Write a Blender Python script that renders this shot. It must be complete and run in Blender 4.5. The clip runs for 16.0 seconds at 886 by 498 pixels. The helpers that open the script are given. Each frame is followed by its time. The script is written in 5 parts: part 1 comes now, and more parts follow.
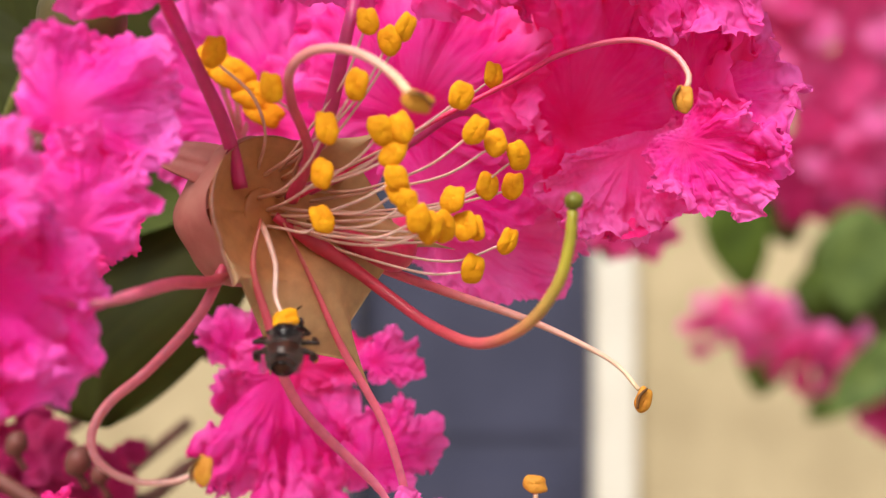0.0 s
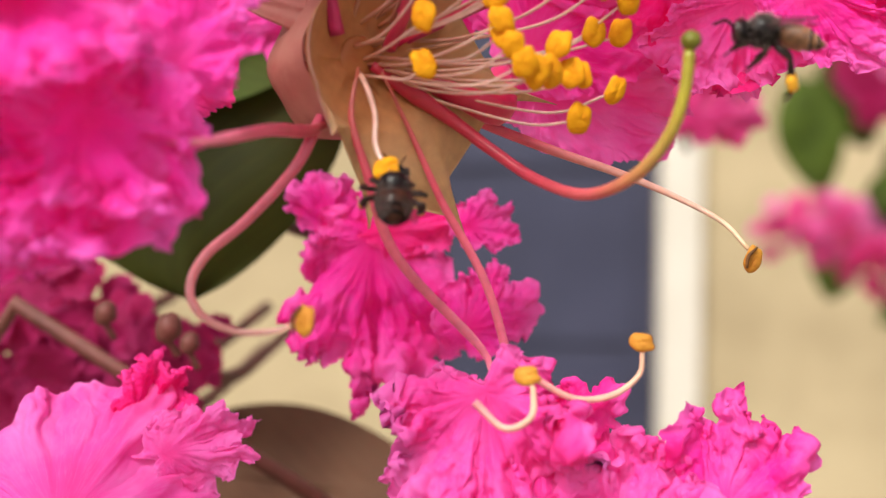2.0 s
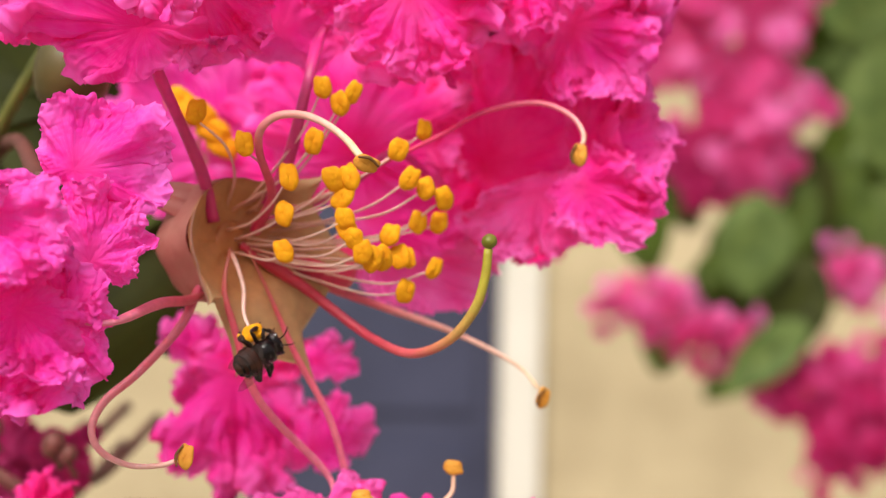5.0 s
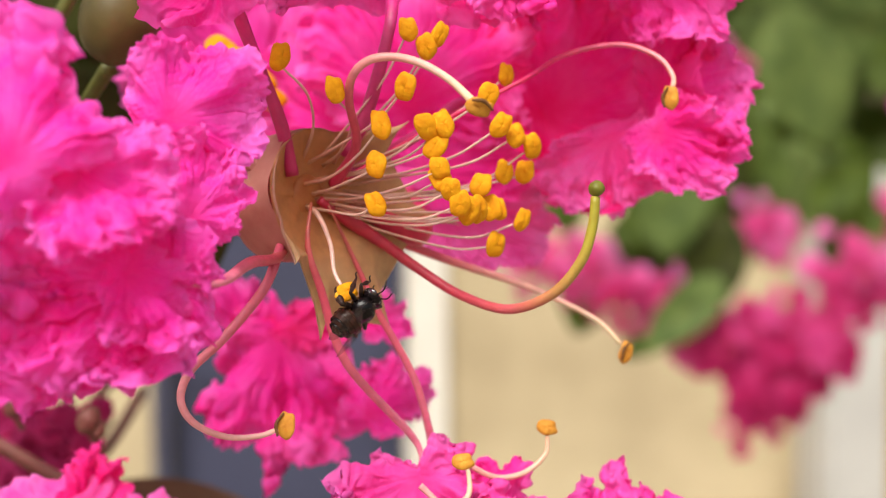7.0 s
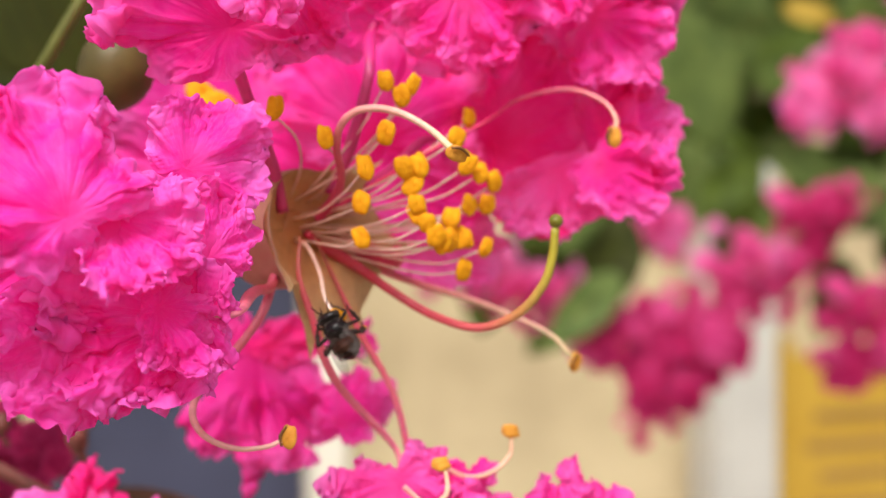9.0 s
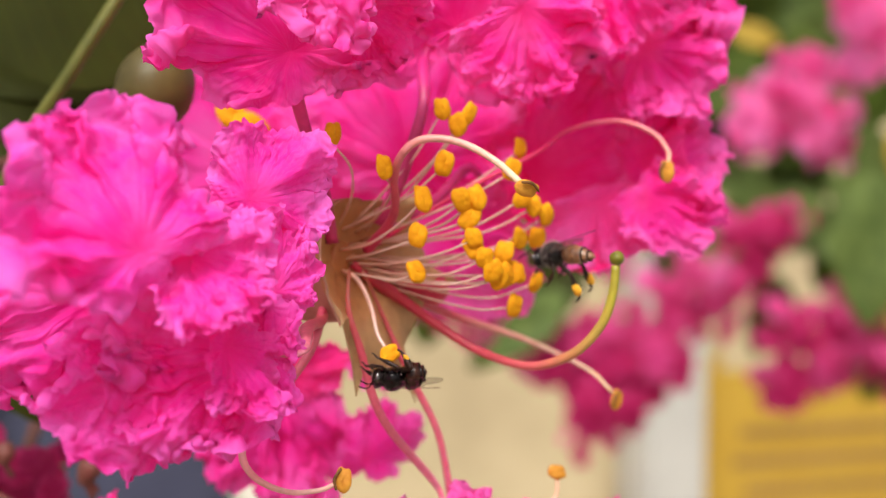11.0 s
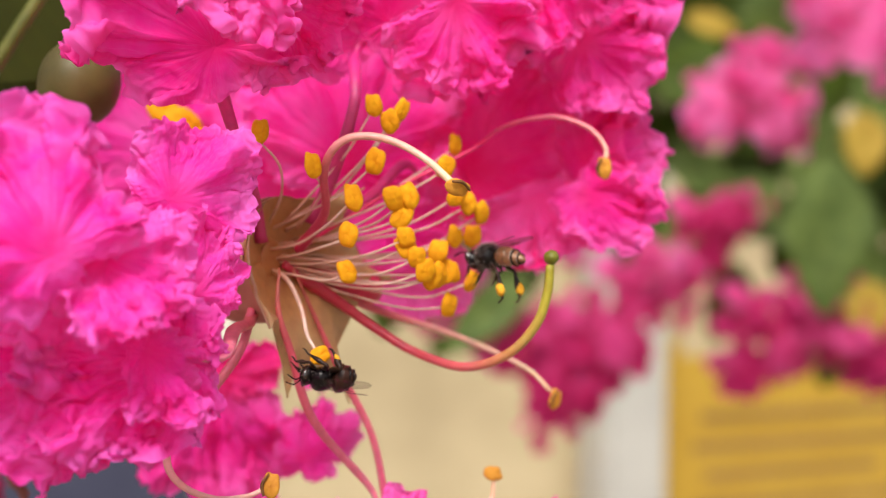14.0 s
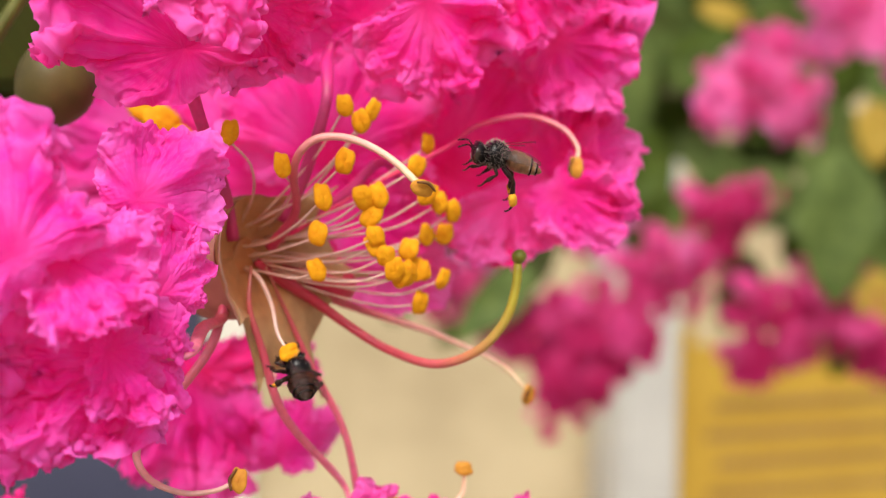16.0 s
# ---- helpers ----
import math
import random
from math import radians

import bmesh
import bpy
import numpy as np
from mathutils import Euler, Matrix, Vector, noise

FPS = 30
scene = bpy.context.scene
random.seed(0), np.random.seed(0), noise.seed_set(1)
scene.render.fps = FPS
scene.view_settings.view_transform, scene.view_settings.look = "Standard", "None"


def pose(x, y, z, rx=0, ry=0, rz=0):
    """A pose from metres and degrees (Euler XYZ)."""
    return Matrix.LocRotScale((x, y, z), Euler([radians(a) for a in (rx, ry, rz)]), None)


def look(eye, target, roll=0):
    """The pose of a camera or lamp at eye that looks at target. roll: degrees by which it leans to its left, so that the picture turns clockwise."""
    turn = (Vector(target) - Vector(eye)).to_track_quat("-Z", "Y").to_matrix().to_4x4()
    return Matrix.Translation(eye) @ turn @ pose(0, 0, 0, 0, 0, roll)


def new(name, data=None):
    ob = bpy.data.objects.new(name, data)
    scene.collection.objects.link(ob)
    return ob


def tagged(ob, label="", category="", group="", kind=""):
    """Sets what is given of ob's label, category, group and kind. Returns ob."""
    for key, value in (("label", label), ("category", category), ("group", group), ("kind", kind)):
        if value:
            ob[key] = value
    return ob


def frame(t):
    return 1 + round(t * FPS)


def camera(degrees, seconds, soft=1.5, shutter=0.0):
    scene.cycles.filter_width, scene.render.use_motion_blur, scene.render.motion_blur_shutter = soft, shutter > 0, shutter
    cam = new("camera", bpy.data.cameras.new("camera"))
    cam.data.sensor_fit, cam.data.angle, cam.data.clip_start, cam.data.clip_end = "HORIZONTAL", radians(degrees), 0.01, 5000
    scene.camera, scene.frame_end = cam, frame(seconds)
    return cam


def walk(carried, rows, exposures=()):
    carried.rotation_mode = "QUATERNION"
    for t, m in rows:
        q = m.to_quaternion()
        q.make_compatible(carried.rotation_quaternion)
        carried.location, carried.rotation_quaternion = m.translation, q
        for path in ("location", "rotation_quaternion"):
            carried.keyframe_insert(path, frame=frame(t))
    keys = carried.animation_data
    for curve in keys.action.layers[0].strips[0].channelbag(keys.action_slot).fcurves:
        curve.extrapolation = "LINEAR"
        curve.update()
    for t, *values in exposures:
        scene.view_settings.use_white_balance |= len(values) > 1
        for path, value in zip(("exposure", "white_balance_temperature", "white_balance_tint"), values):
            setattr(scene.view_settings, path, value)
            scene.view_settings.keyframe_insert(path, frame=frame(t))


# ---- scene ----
# The camera: a phone close to a flower; one unit is a metre, the flower is about 5 cm across.
cam = camera(38, 16.0, soft=1.15)
cam.data.dof.use_dof = True
cam.data.dof.focus_distance = 0.080
cam.data.dof.aperture_fstop = 33.0

# seconds, eye, then turn left, tilt up and lean in degrees
PATH = [
    (0, 0.00657, -0.07069, -0.00417, 0.003, 0.022, -0.001),
    (0.5, 0.00638, -0.06747, -0.00426, 0.167, -1.037, 0.040),
    (1, 0.00371, -0.06783, -0.00182, 0.476, -2.671, 0.439),
    (1.5, 0.00604, -0.06807, -0.00693, 2.814, -5.572, 0.192),
    (2, 0.00430, -0.06816, -0.00741, 2.840, -4.098, -0.056),
    (2.5, 0.00502, -0.06911, -0.00180, 2.420, -4.862, 0.182),
    (3, 0.00574, -0.08581, -0.00531, 1.174, -3.183, 0.006),
    (3.5, 0.00685, -0.09199, -0.00508, 0.187, -1.680, 0.043),
    (4, 0.00703, -0.09236, -0.00558, -0.332, 3.174, -0.935),
    (4.2, 0.00763, -0.09122, -0.00133, -0.863, 0.168, -0.377),
    (6.3, -0.00512, -0.08462, -0.00039, -7.372, -1.473, -0.193),
    (6.5, -0.00592, -0.08407, -0.00122, -7.517, -1.424, -0.200),
    (7, -0.00797, -0.08090, -0.00180, -8.510, -2.505, -0.380),
    (7.5, -0.01550, -0.08341, -0.00204, -10.300, -2.237, -0.783),
    (8, -0.01760, -0.09334, 0.00035, -12.567, -1.229, -0.475),
    (8.2, -0.01549, -0.09347, -0.00015, -12.573, -1.649, -0.926),
    (10.3, -0.01528, -0.08303, 0.00279, -15.076, -2.847, -0.221),
    (10.5, -0.01633, -0.08354, -0.00144, -15.621, -2.613, -0.080),
    (11, -0.02294, -0.08468, 0.00240, -16.222, -2.176, 0.104),
    (11.5, -0.02287, -0.08225, 0.00332, -17.473, -1.839, 0.559),
    (12, -0.02371, -0.08580, 0.00527, -18.116, -1.612, 0.498),
    (12.5, -0.02387, -0.09229, 0.00360, -18.311, -1.862, 0.579),
    (13, -0.02384, -0.09452, 0.00324, -18.159, -2.214, 0.323),
    (13.5, -0.02009, -0.08539, 0.00190, -17.778, -2.652, 0.107),
    (14, -0.02049, -0.08365, 0.00319, -17.917, -2.759, 0.055),
    (14.5, -0.01861, -0.08637, 0.00310, -18.369, -2.606, 0.408),
    (15, -0.01761, -0.08750, 0.00380, -17.533, -3.168, 0.207),
    (15.5, -0.01825, -0.08521, 0.00507, -17.629, -2.342, 0.356),
    (16, -0.01786, -0.08560, 0.00408, -17.292, -3.345, 0.285),
]
walk(cam, [(t, pose(x, y, z, 90 + up, 0, turn) @ pose(0, 0, 0, 0, 0, lean)) for t, x, y, z, turn, up, lean in PATH],
     exposures=[(0, 0.72), (0.5, 0.82), (1, 0.80), (2, 0.74), (2.5, 0.64), (3, 0.85), (4, 0.68), (5.5, 0.76), (6.5, 0.80), (7, 0.78), (7.5, 0.62), (8, 0.68), (10.5, 0.78), (11.5, 0.66), (12, 0.68), (14, 0.70), (15, 0.72), (16, 0.70)])

# ---- world and sun: bright, hazy daylight from above and behind the camera ----
world = bpy.data.worlds.new("sky")
scene.world = world
world.use_nodes = True
wn = world.node_tree.nodes
sky = wn.new("ShaderNodeTexSky")
sky.sky_type, sky.sun_disc = "NISHITA", False
sky.sun_elevation, sky.sun_rotation = radians(53), radians(205)
sky.dust_density, sky.air_density = 4.0, 1.0
veil = wn.new("ShaderNodeHueSaturation")  # thin cloud takes most of the blue away
veil.inputs["Saturation"].default_value = 0.12
world.node_tree.links.new(sky.outputs[0], veil.inputs["Color"])
world.node_tree.links.new(veil.outputs[0], wn["Background"].inputs["Color"])
wn["Background"].inputs["Strength"].default_value = 0.10
sun = new("sun", bpy.data.lights.new("sun", "SUN"))
sun.data.energy, sun.data.angle, sun.data.color = 2.1, radians(24), (1.0, 0.95, 0.86)
sun.matrix_world = look((-0.5, -1.05, 1.55), (0, 0, 0))

MM = 0.001
rng = np.random.default_rng(7)


# ---- materials ----
def material(name):
    m = bpy.data.materials.new(name)
    m.use_nodes = True
    nodes, links = m.node_tree.nodes, m.node_tree.links
    return m, nodes, links, nodes["Principled BSDF"]


def ramp(nodes, links, fac, stops):
    node = nodes.new("ShaderNodeValToRGB")
    while len(node.color_ramp.elements) < len(stops):
        node.color_ramp.elements.new(0.5)
    for e, (at, colour) in zip(node.color_ramp.elements, stops):
        e.position, e.color = at, (*colour, 1)
    links.new(fac, node.inputs[0])
    return node.outputs[0]


def noise_tex(nodes, links, scale, detail=4, coords=None, rough=0.55):
    node = nodes.new("ShaderNodeTexNoise")
    node.inputs["Scale"].default_value, node.inputs["Detail"].default_value = scale, detail
    node.inputs["Roughness"].default_value = rough
    if coords is not None:
        links.new(coords, node.inputs["Vector"])
    return node.outputs["Fac"]


def object_coords(nodes):
    return nodes.new("ShaderNodeTexCoord").outputs["Object"]


def bump(nodes, links, fac, shader, strength, distance):
    node = nodes.new("ShaderNodeBump")
    node.inputs["Strength"].default_value, node.inputs["Distance"].default_value = strength, distance
    links.new(fac, node.inputs["Height"])
    links.new(node.outputs[0], shader.inputs["Normal"])
    return node.outputs[0]


def mixed(nodes, links, a, b, fac):
    node = nodes.new("ShaderNodeMix")
    node.data_type = "RGBA"
    if isinstance(fac, float):
        node.inputs[0].default_value = fac
    else:
        links.new(fac, node.inputs[0])
    for socket, value in ((node.inputs[6], a), (node.inputs[7], b)):
        if isinstance(value, tuple):
            socket.default_value = (*value, 1)
        else:
            links.new(value, socket)
    return node.outputs[2]


def see_through(m, nodes, links, shader, colour, share):
    """Thin living tissue: part of the light passes and is scattered on the far side."""
    through_it = nodes.new("ShaderNodeBsdfTranslucent")
    links.new(colour, through_it.inputs["Color"])
    blend = nodes.new("ShaderNodeMixShader")
    blend.inputs[0].default_value = share
    links.new(shader.outputs[0], blend.inputs[1])
    links.new(through_it.outputs[0], blend.inputs[2])
    links.new(blend.outputs[0], nodes["Material Output"].inputs["Surface"])


def petal_material(name, deep, mid, pale, share=0.46):
    m, nodes, links, shader = material(name)
    uv = nodes.new("ShaderNodeUVMap").outputs[0]
    stretch = nodes.new("ShaderNodeMapping")
    stretch.inputs["Scale"].default_value = (24, 1.5, 1)
    links.new(uv, stretch.inputs[0])
    veins = noise_tex(nodes, links, 1.0, 5, stretch.outputs[0], 0.6)
    patches = noise_tex(nodes, links, 210, 4, object_coords(nodes))
    fine = noise_tex(nodes, links, 3200, 3, object_coords(nodes))
    base = ramp(nodes, links, patches, [(0.30, tuple((d + m) / 2 for d, m in zip(deep, mid))), (0.46, mid), (0.66, tuple((p + m) / 2 for p, m in zip(pale, mid)))])
    split = nodes.new("ShaderNodeSeparateXYZ")
    links.new(uv, split.inputs[0])
    # colour paints in shade (deepest at the claw) and light (paler thin margin), unevenly so
    base = mixed(nodes, links, base, deep, ramp(nodes, links, split.outputs[1], [(0.05, (0.6, 0.6, 0.6)), (0.40, (0, 0, 0))]))
    margin = nodes.new("ShaderNodeMath")
    margin.operation = "MULTIPLY"
    links.new(ramp(nodes, links, split.outputs[1], [(0.62, (0, 0, 0)), (1.0, (0.95, 0.95, 0.95))]), margin.inputs[0])
    links.new(ramp(nodes, links, patches, [(0.36, (0.1, 0.1, 0.1)), (0.60, (1, 1, 1))]), margin.inputs[1])
    base = mixed(nodes, links, base, pale, margin.outputs[0])
    colour = mixed(nodes, links, base, deep, ramp(nodes, links, veins, [(0.55, (0, 0, 0)), (0.78, (0.32, 0.32, 0.32))]))
    # thin pale veins
    line = ramp(nodes, links, veins, [(0.455, (0, 0, 0)), (0.48, (0.26, 0.26, 0.26)), (0.505, (0, 0, 0))])
    colour = mixed(nodes, links, colour, pale, line)
    links.new(colour, shader.inputs["Base Color"])
    shader.inputs["Roughness"].default_value = 0.6
    shader.inputs["Specular IOR Level"].default_value = 0.2
    height = nodes.new("ShaderNodeMath")
    height.operation = "MULTIPLY_ADD"
    links.new(fine, height.inputs[0])
    height.inputs[1].default_value = 0.5
    links.new(veins, height.inputs[2])
    bump(nodes, links, height.outputs[0], shader, 0.35, 0.00014)
    see_through(m, nodes, links, shader, colour, share)
    return m


PETAL = petal_material("crinkled pink petal", (0.91, 0.003, 0.20), (0.97, 0.030, 0.43), (0.98, 0.18, 0.65))
# lit copy of PETAL: the stronger light on the left petals is in its colour
PETAL_LIT = petal_material("lit violet pink petal", (0.91, 0.004, 0.24), (0.97, 0.036, 0.48), (0.98, 0.20, 0.75))
PETAL_PALE = petal_material("smooth pale pink petal", (0.93, 0.026, 0.30), (0.97, 0.085, 0.49), (0.98, 0.23, 0.69))
PETAL_DEEP = petal_material("deep magenta petal", (0.89, 0.002, 0.13), (0.96, 0.015, 0.29), (0.97, 0.10, 0.48))


FAR_DEEP = petal_material("dull magenta petal", (0.45, 0.004, 0.08), (0.60, 0.02, 0.17), (0.72, 0.07, 0.28), 0.6)
FAR_PINK = petal_material("dull pink petal", (0.58, 0.012, 0.16), (0.76, 0.06, 0.29), (0.86, 0.17, 0.45), 0.6)
# darker copy of FAR_DEEP: the deep shade low behind is put into its colour
FAR_SHADED = petal_material("shaded magenta petal", (0.27, 0.004, 0.055), (0.40, 0.012, 0.11), (0.52, 0.04, 0.19), 0.4)
FAR_PALE = petal_material("dull pale pink petal", (0.82, 0.06, 0.36), (0.95, 0.19, 0.55), (0.97, 0.35, 0.70), 0.6)


def stalk_material(name, stops, rough=0.4):
    """Colour along a stalk, from its foot (0) to its tip (1)."""
    m, nodes, links, shader = material(name)
    along = nodes.new("ShaderNodeAttribute")
    along.attribute_name = "along"
    grain = noise_tex(nodes, links, 1400, 4, object_coords(nodes))
    colour = ramp(nodes, links, along.outputs["Fac"], stops)
    dark = ramp(nodes, links, grain, [(0.3, (0.80, 0.78, 0.78)), (0.7, (1, 1, 1))])
    node = nodes.new("ShaderNodeMix")
    node.data_type, node.blend_type = "RGBA", "MULTIPLY"
    node.inputs[0].default_value = 1.0
    links.new(colour, node.inputs[6])
    links.new(dark, node.inputs[7])
    links.new(node.outputs[2], shader.inputs["Base Color"])
    shader.inputs["Roughness"].default_value = rough
    shader.inputs["Subsurface Weight"].default_value = 0.25
    shader.inputs["Subsurface Radius"].default_value = (0.0006, 0.0003, 0.0002)
    bump(nodes, links, grain, shader, 0.25, 0.0001)
    return m


FILAMENT = stalk_material("pale filament", [(0, (0.46, 0.20, 0.08)), (0.3, (0.68, 0.38, 0.28)), (1, (0.82, 0.58, 0.50))])
STAMEN = stalk_material("pink long stamen", [(0, (0.52, 0.02, 0.07)), (0.42, (0.66, 0.10, 0.15)), (0.62, (0.76, 0.34, 0.30)), (0.85, (0.80, 0.50, 0.38)), (1, (0.82, 0.60, 0.36))])
HOOK = stalk_material("crimson to cream stamen", [(0, (0.78, 0.005, 0.10)), (0.58, (0.80, 0.02, 0.15)), (0.76, (0.82, 0.12, 0.24)), (0.92, (0.84, 0.32, 0.33)), (1, (0.84, 0.48, 0.34))])
STAMEN_PALE = stalk_material("salmon stamen", [(0, (0.86, 0.30, 0.33)), (0.4, (0.86, 0.46, 0.36)), (1, (0.84, 0.54, 0.36))])
STAMEN_PINK = stalk_material("rosy long stamen", [(0, (0.62, 0.055, 0.13)), (0.5, (0.76, 0.18, 0.25)), (1, (0.87, 0.50, 0.42))])
STYLE = stalk_material("red to green style", [(0, (0.52, 0.02, 0.05)), (0.40, (0.58, 0.045, 0.085)), (0.62, (0.60, 0.11, 0.12)), (0.80, (0.50, 0.30, 0.07)), (0.90, (0.44, 0.36, 0.035)), (1, (0.36, 0.31, 0.02))])
CLAW = stalk_material("pink petal claw", [(0, (0.48, 0.022, 0.11)), (0.5, (0.56, 0.034, 0.18)), (0.75, (0.80, 0.032, 0.30)), (1, (0.94, 0.022, 0.34))])
CLAW_RED = stalk_material("deep red claw", [(0, (0.55, 0.02, 0.05)), (0.6, (0.70, 0.03, 0.14)), (1, (0.85, 0.08, 0.34))])
CLAW_ROSE = stalk_material("rosy petal claw", [(0, (0.46, 0.12, 0.07)), (0.3, (0.64, 0.08, 0.13)), (0.5, (0.78, 0.14, 0.23)), (1, (0.86, 0.25, 0.38))])


def plain(name, stops, scale, rough, bump_size=0.0, bump_strength=0.3, share=0.0, specular=0.4, detail=5):
    m, nodes, links, shader = material(name)
    coords = object_coords(nodes)
    fac = noise_tex(nodes, links, scale, detail, coords)
    colour = ramp(nodes, links, fac, stops)
    links.new(colour, shader.inputs["Base Color"])
    shader.inputs["Roughness"].default_value = rough
    shader.inputs["Specular IOR Level"].default_value = specular
    if bump_size:
        bump(nodes, links, noise_tex(nodes, links, scale * 3, 4, coords), shader, bump_strength, bump_size)
    if share:
        see_through(m, nodes, links, shader, colour, share)
    return m


ANTHER = plain("pollen yellow", [(0.3, (0.66, 0.23, 0.002)), (0.7, (0.80, 0.37, 0.006))], 1800, 0.75, 0.00012, 0.6, specular=0.2)
ANTHER_SIDE = plain("ochre anther", [(0.3, (0.46, 0.16, 0.010)), (0.7, (0.66, 0.30, 0.03))], 1300, 0.7, 0.00012, 0.5)
SEAM = plain("dark anther seam", [(0.3, (0.08, 0.03, 0.006)), (0.7, (0.22, 0.09, 0.02))], 1300, 0.7)
RIM = plain("pale calyx rim", [(0.3, (0.46, 0.22, 0.15)), (0.7, (0.58, 0.34, 0.24))], 500, 0.5, 0.0001, 0.3, 0.3)
STIGMA = plain("green stigma", [(0.3, (0.10, 0.10, 0.006)), (0.7, (0.20, 0.19, 0.015))], 1600, 0.5, 0.0001)
CALYX = plain("mauve brown calyx", [(0.3, (0.44, 0.14, 0.11)), (0.7, (0.56, 0.25, 0.19))], 420, 0.5, 0.00012, 0.35, 0.25)
SEPAL = stalk_material("tan green sepal", [(0, (0.44, 0.15, 0.045)), (0.34, (0.52, 0.22, 0.075)), (0.50, (0.52, 0.26, 0.11)), (0.75, (0.53, 0.31, 0.14)), (1, (0.55, 0.35, 0.16))], 0.55)


def leaf_material(name, dark, light, share=0.25):
    m, nodes, links, shader = material(name)
    uv = nodes.new("ShaderNodeUVMap").outputs[0]
    wave = nodes.new("ShaderNodeTexWave")
    wave.inputs["Scale"].default_value, wave.inputs["Distortion"].default_value = 2.6, 1.2
    wave.bands_direction = "DIAGONAL"
    links.new(uv, wave.inputs["Vector"])
    patches = noise_tex(nodes, links, 60, 4, object_coords(nodes))
    base = ramp(nodes, links, patches, [(0.32, dark), (0.7, light)])
    colour = mixed(nodes, links, base, tuple(min(1, 1.5 * c) for c in light), ramp(nodes, links, wave.outputs["Fac"], [(0.9, (0, 0, 0)), (1, (0.15, 0.15, 0.15))]))
    links.new(colour, shader.inputs["Base Color"])
    shader.inputs["Roughness"].default_value = 0.62
    shader.inputs["Specular IOR Level"].default_value = 0.18
    bump(nodes, links, wave.outputs["Fac"], shader, 0.06, 0.0003)
    see_through(m, nodes, links, shader, colour, share)
    return m


LEAF = leaf_material("green leaf", (0.034, 0.056, 0.005), (0.082, 0.122, 0.012))
LEAF_DARK = leaf_material("dark olive leaf", (0.020, 0.023, 0.002), (0.046, 0.054, 0.005), 0.2)
LEAF_GREY = leaf_material("dull green leaf", (0.062, 0.096, 0.022), (0.138, 0.188, 0.048))
LEAF_YELLOW = leaf_material("yellowing leaf", (0.36, 0.23, 0.03), (0.48, 0.33, 0.06))
LEAF_BROWN = leaf_material("bronze leaf", (0.085, 0.036, 0.022), (0.15, 0.075, 0.042), 0.15)
BARK = plain("red brown twig", [(0.3, (0.075, 0.020, 0.016)), (0.7, (0.17, 0.05, 0.038))], 300, 0.6, 0.0003)
STEM_GREEN = plain("olive green twig", [(0.3, (0.075, 0.080, 0.012)), (0.7, (0.15, 0.145, 0.026))], 300, 0.5, 0.0002)
BUD = plain("olive brown bud", [(0.3, (0.050, 0.038, 0.008)), (0.7, (0.115, 0.083, 0.020))], 200, 0.5, 0.0003)
BUD_PALE = plain("tan ovary", [(0.3, (0.36, 0.11, 0.030)), (0.7, (0.44, 0.16, 0.045))], 900, 0.5, 0.0001)
BEE = plain("black bee shell", [(0.35, (0.0015, 0.001, 0.001)), (0.75, (0.010, 0.005, 0.006))], 2400, 0.22, 0.00004, 0.5, specular=0.2)
BEE_BROWN = plain("amber brown bee abdomen", [(0.3, (0.10, 0.040, 0.018)), (0.75, (0.36, 0.16, 0.07))], 1800, 0.3, 0.00005, 0.5, specular=0.6)
BEE_DARK = plain("dark brown bee abdomen", [(0.3, (0.010, 0.004, 0.003)), (0.75, (0.065, 0.022, 0.013))], 1500, 0.24, 0.00005, 0.5, specular=0.2)
BEE_LEG = plain("blackish brown bee leg", [(0.3, (0.006, 0.004, 0.003)), (0.75, (0.045, 0.020, 0.014))], 2200, 0.35, 0.00005, 0.5, specular=0.2)
BEE_EYE = plain("dark bee eye", [(0.3, (0.012, 0.008, 0.008)), (0.7, (0.04, 0.02, 0.015))], 4000, 0.15, specular=0.8)
HAIR = plain("pale bee down", [(0.3, (0.14, 0.10, 0.09)), (0.7, (0.40, 0.33, 0.30))], 3000, 0.8)
POLLEN = plain("pollen load", [(0.3, (0.62, 0.26, 0.008)), (0.7, (0.86, 0.46, 0.03))], 2500, 0.85, 0.0001, 0.8)


def wing_material():
    m, nodes, links, shader = material("smoky bee wing")
    clear = nodes.new("ShaderNodeBsdfTransparent")
    blend = nodes.new("ShaderNodeMixShader")
    grain = noise_tex(nodes, links, 900, 3, object_coords(nodes))
    links.new(ramp(nodes, links, grain, [(0.3, (0.12, 0.12, 0.12)), (0.7, (0.30, 0.30, 0.30))]), blend.inputs[0])
    shader.inputs["Base Color"].default_value = (0.05, 0.03, 0.024, 1)
    shader.inputs["Roughness"].default_value = 0.45
    links.new(clear.outputs[0], blend.inputs[1])
    links.new(shader.outputs[0], blend.inputs[2])
    links.new(blend.outputs[0], nodes["Material Output"].inputs["Surface"])
    return m


WING = wing_material()
WALL = plain("cream plaster", [(0.32, (0.385, 0.30, 0.178)), (0.62, (0.52, 0.415, 0.255))], 1.7, 0.9, 0.003, 0.3)
WALL_WHITE = plain("white painted frame", [(0.3, (0.62, 0.57, 0.49)), (0.7, (0.70, 0.65, 0.57))], 3, 0.7, 0.001)
DOOR = plain("slate blue paint", [(0.3, (0.032, 0.034, 0.064)), (0.7, (0.052, 0.054, 0.096))], 2.2, 0.5, 0.001)
PIPE = plain("white painted post", [(0.3, (0.42, 0.40, 0.37)), (0.7, (0.50, 0.48, 0.44))], 4, 0.6)
SIGN = plain("yellow sign board", [(0.3, (0.40, 0.23, 0.02)), (0.7, (0.47, 0.29, 0.035))], 3, 0.6)
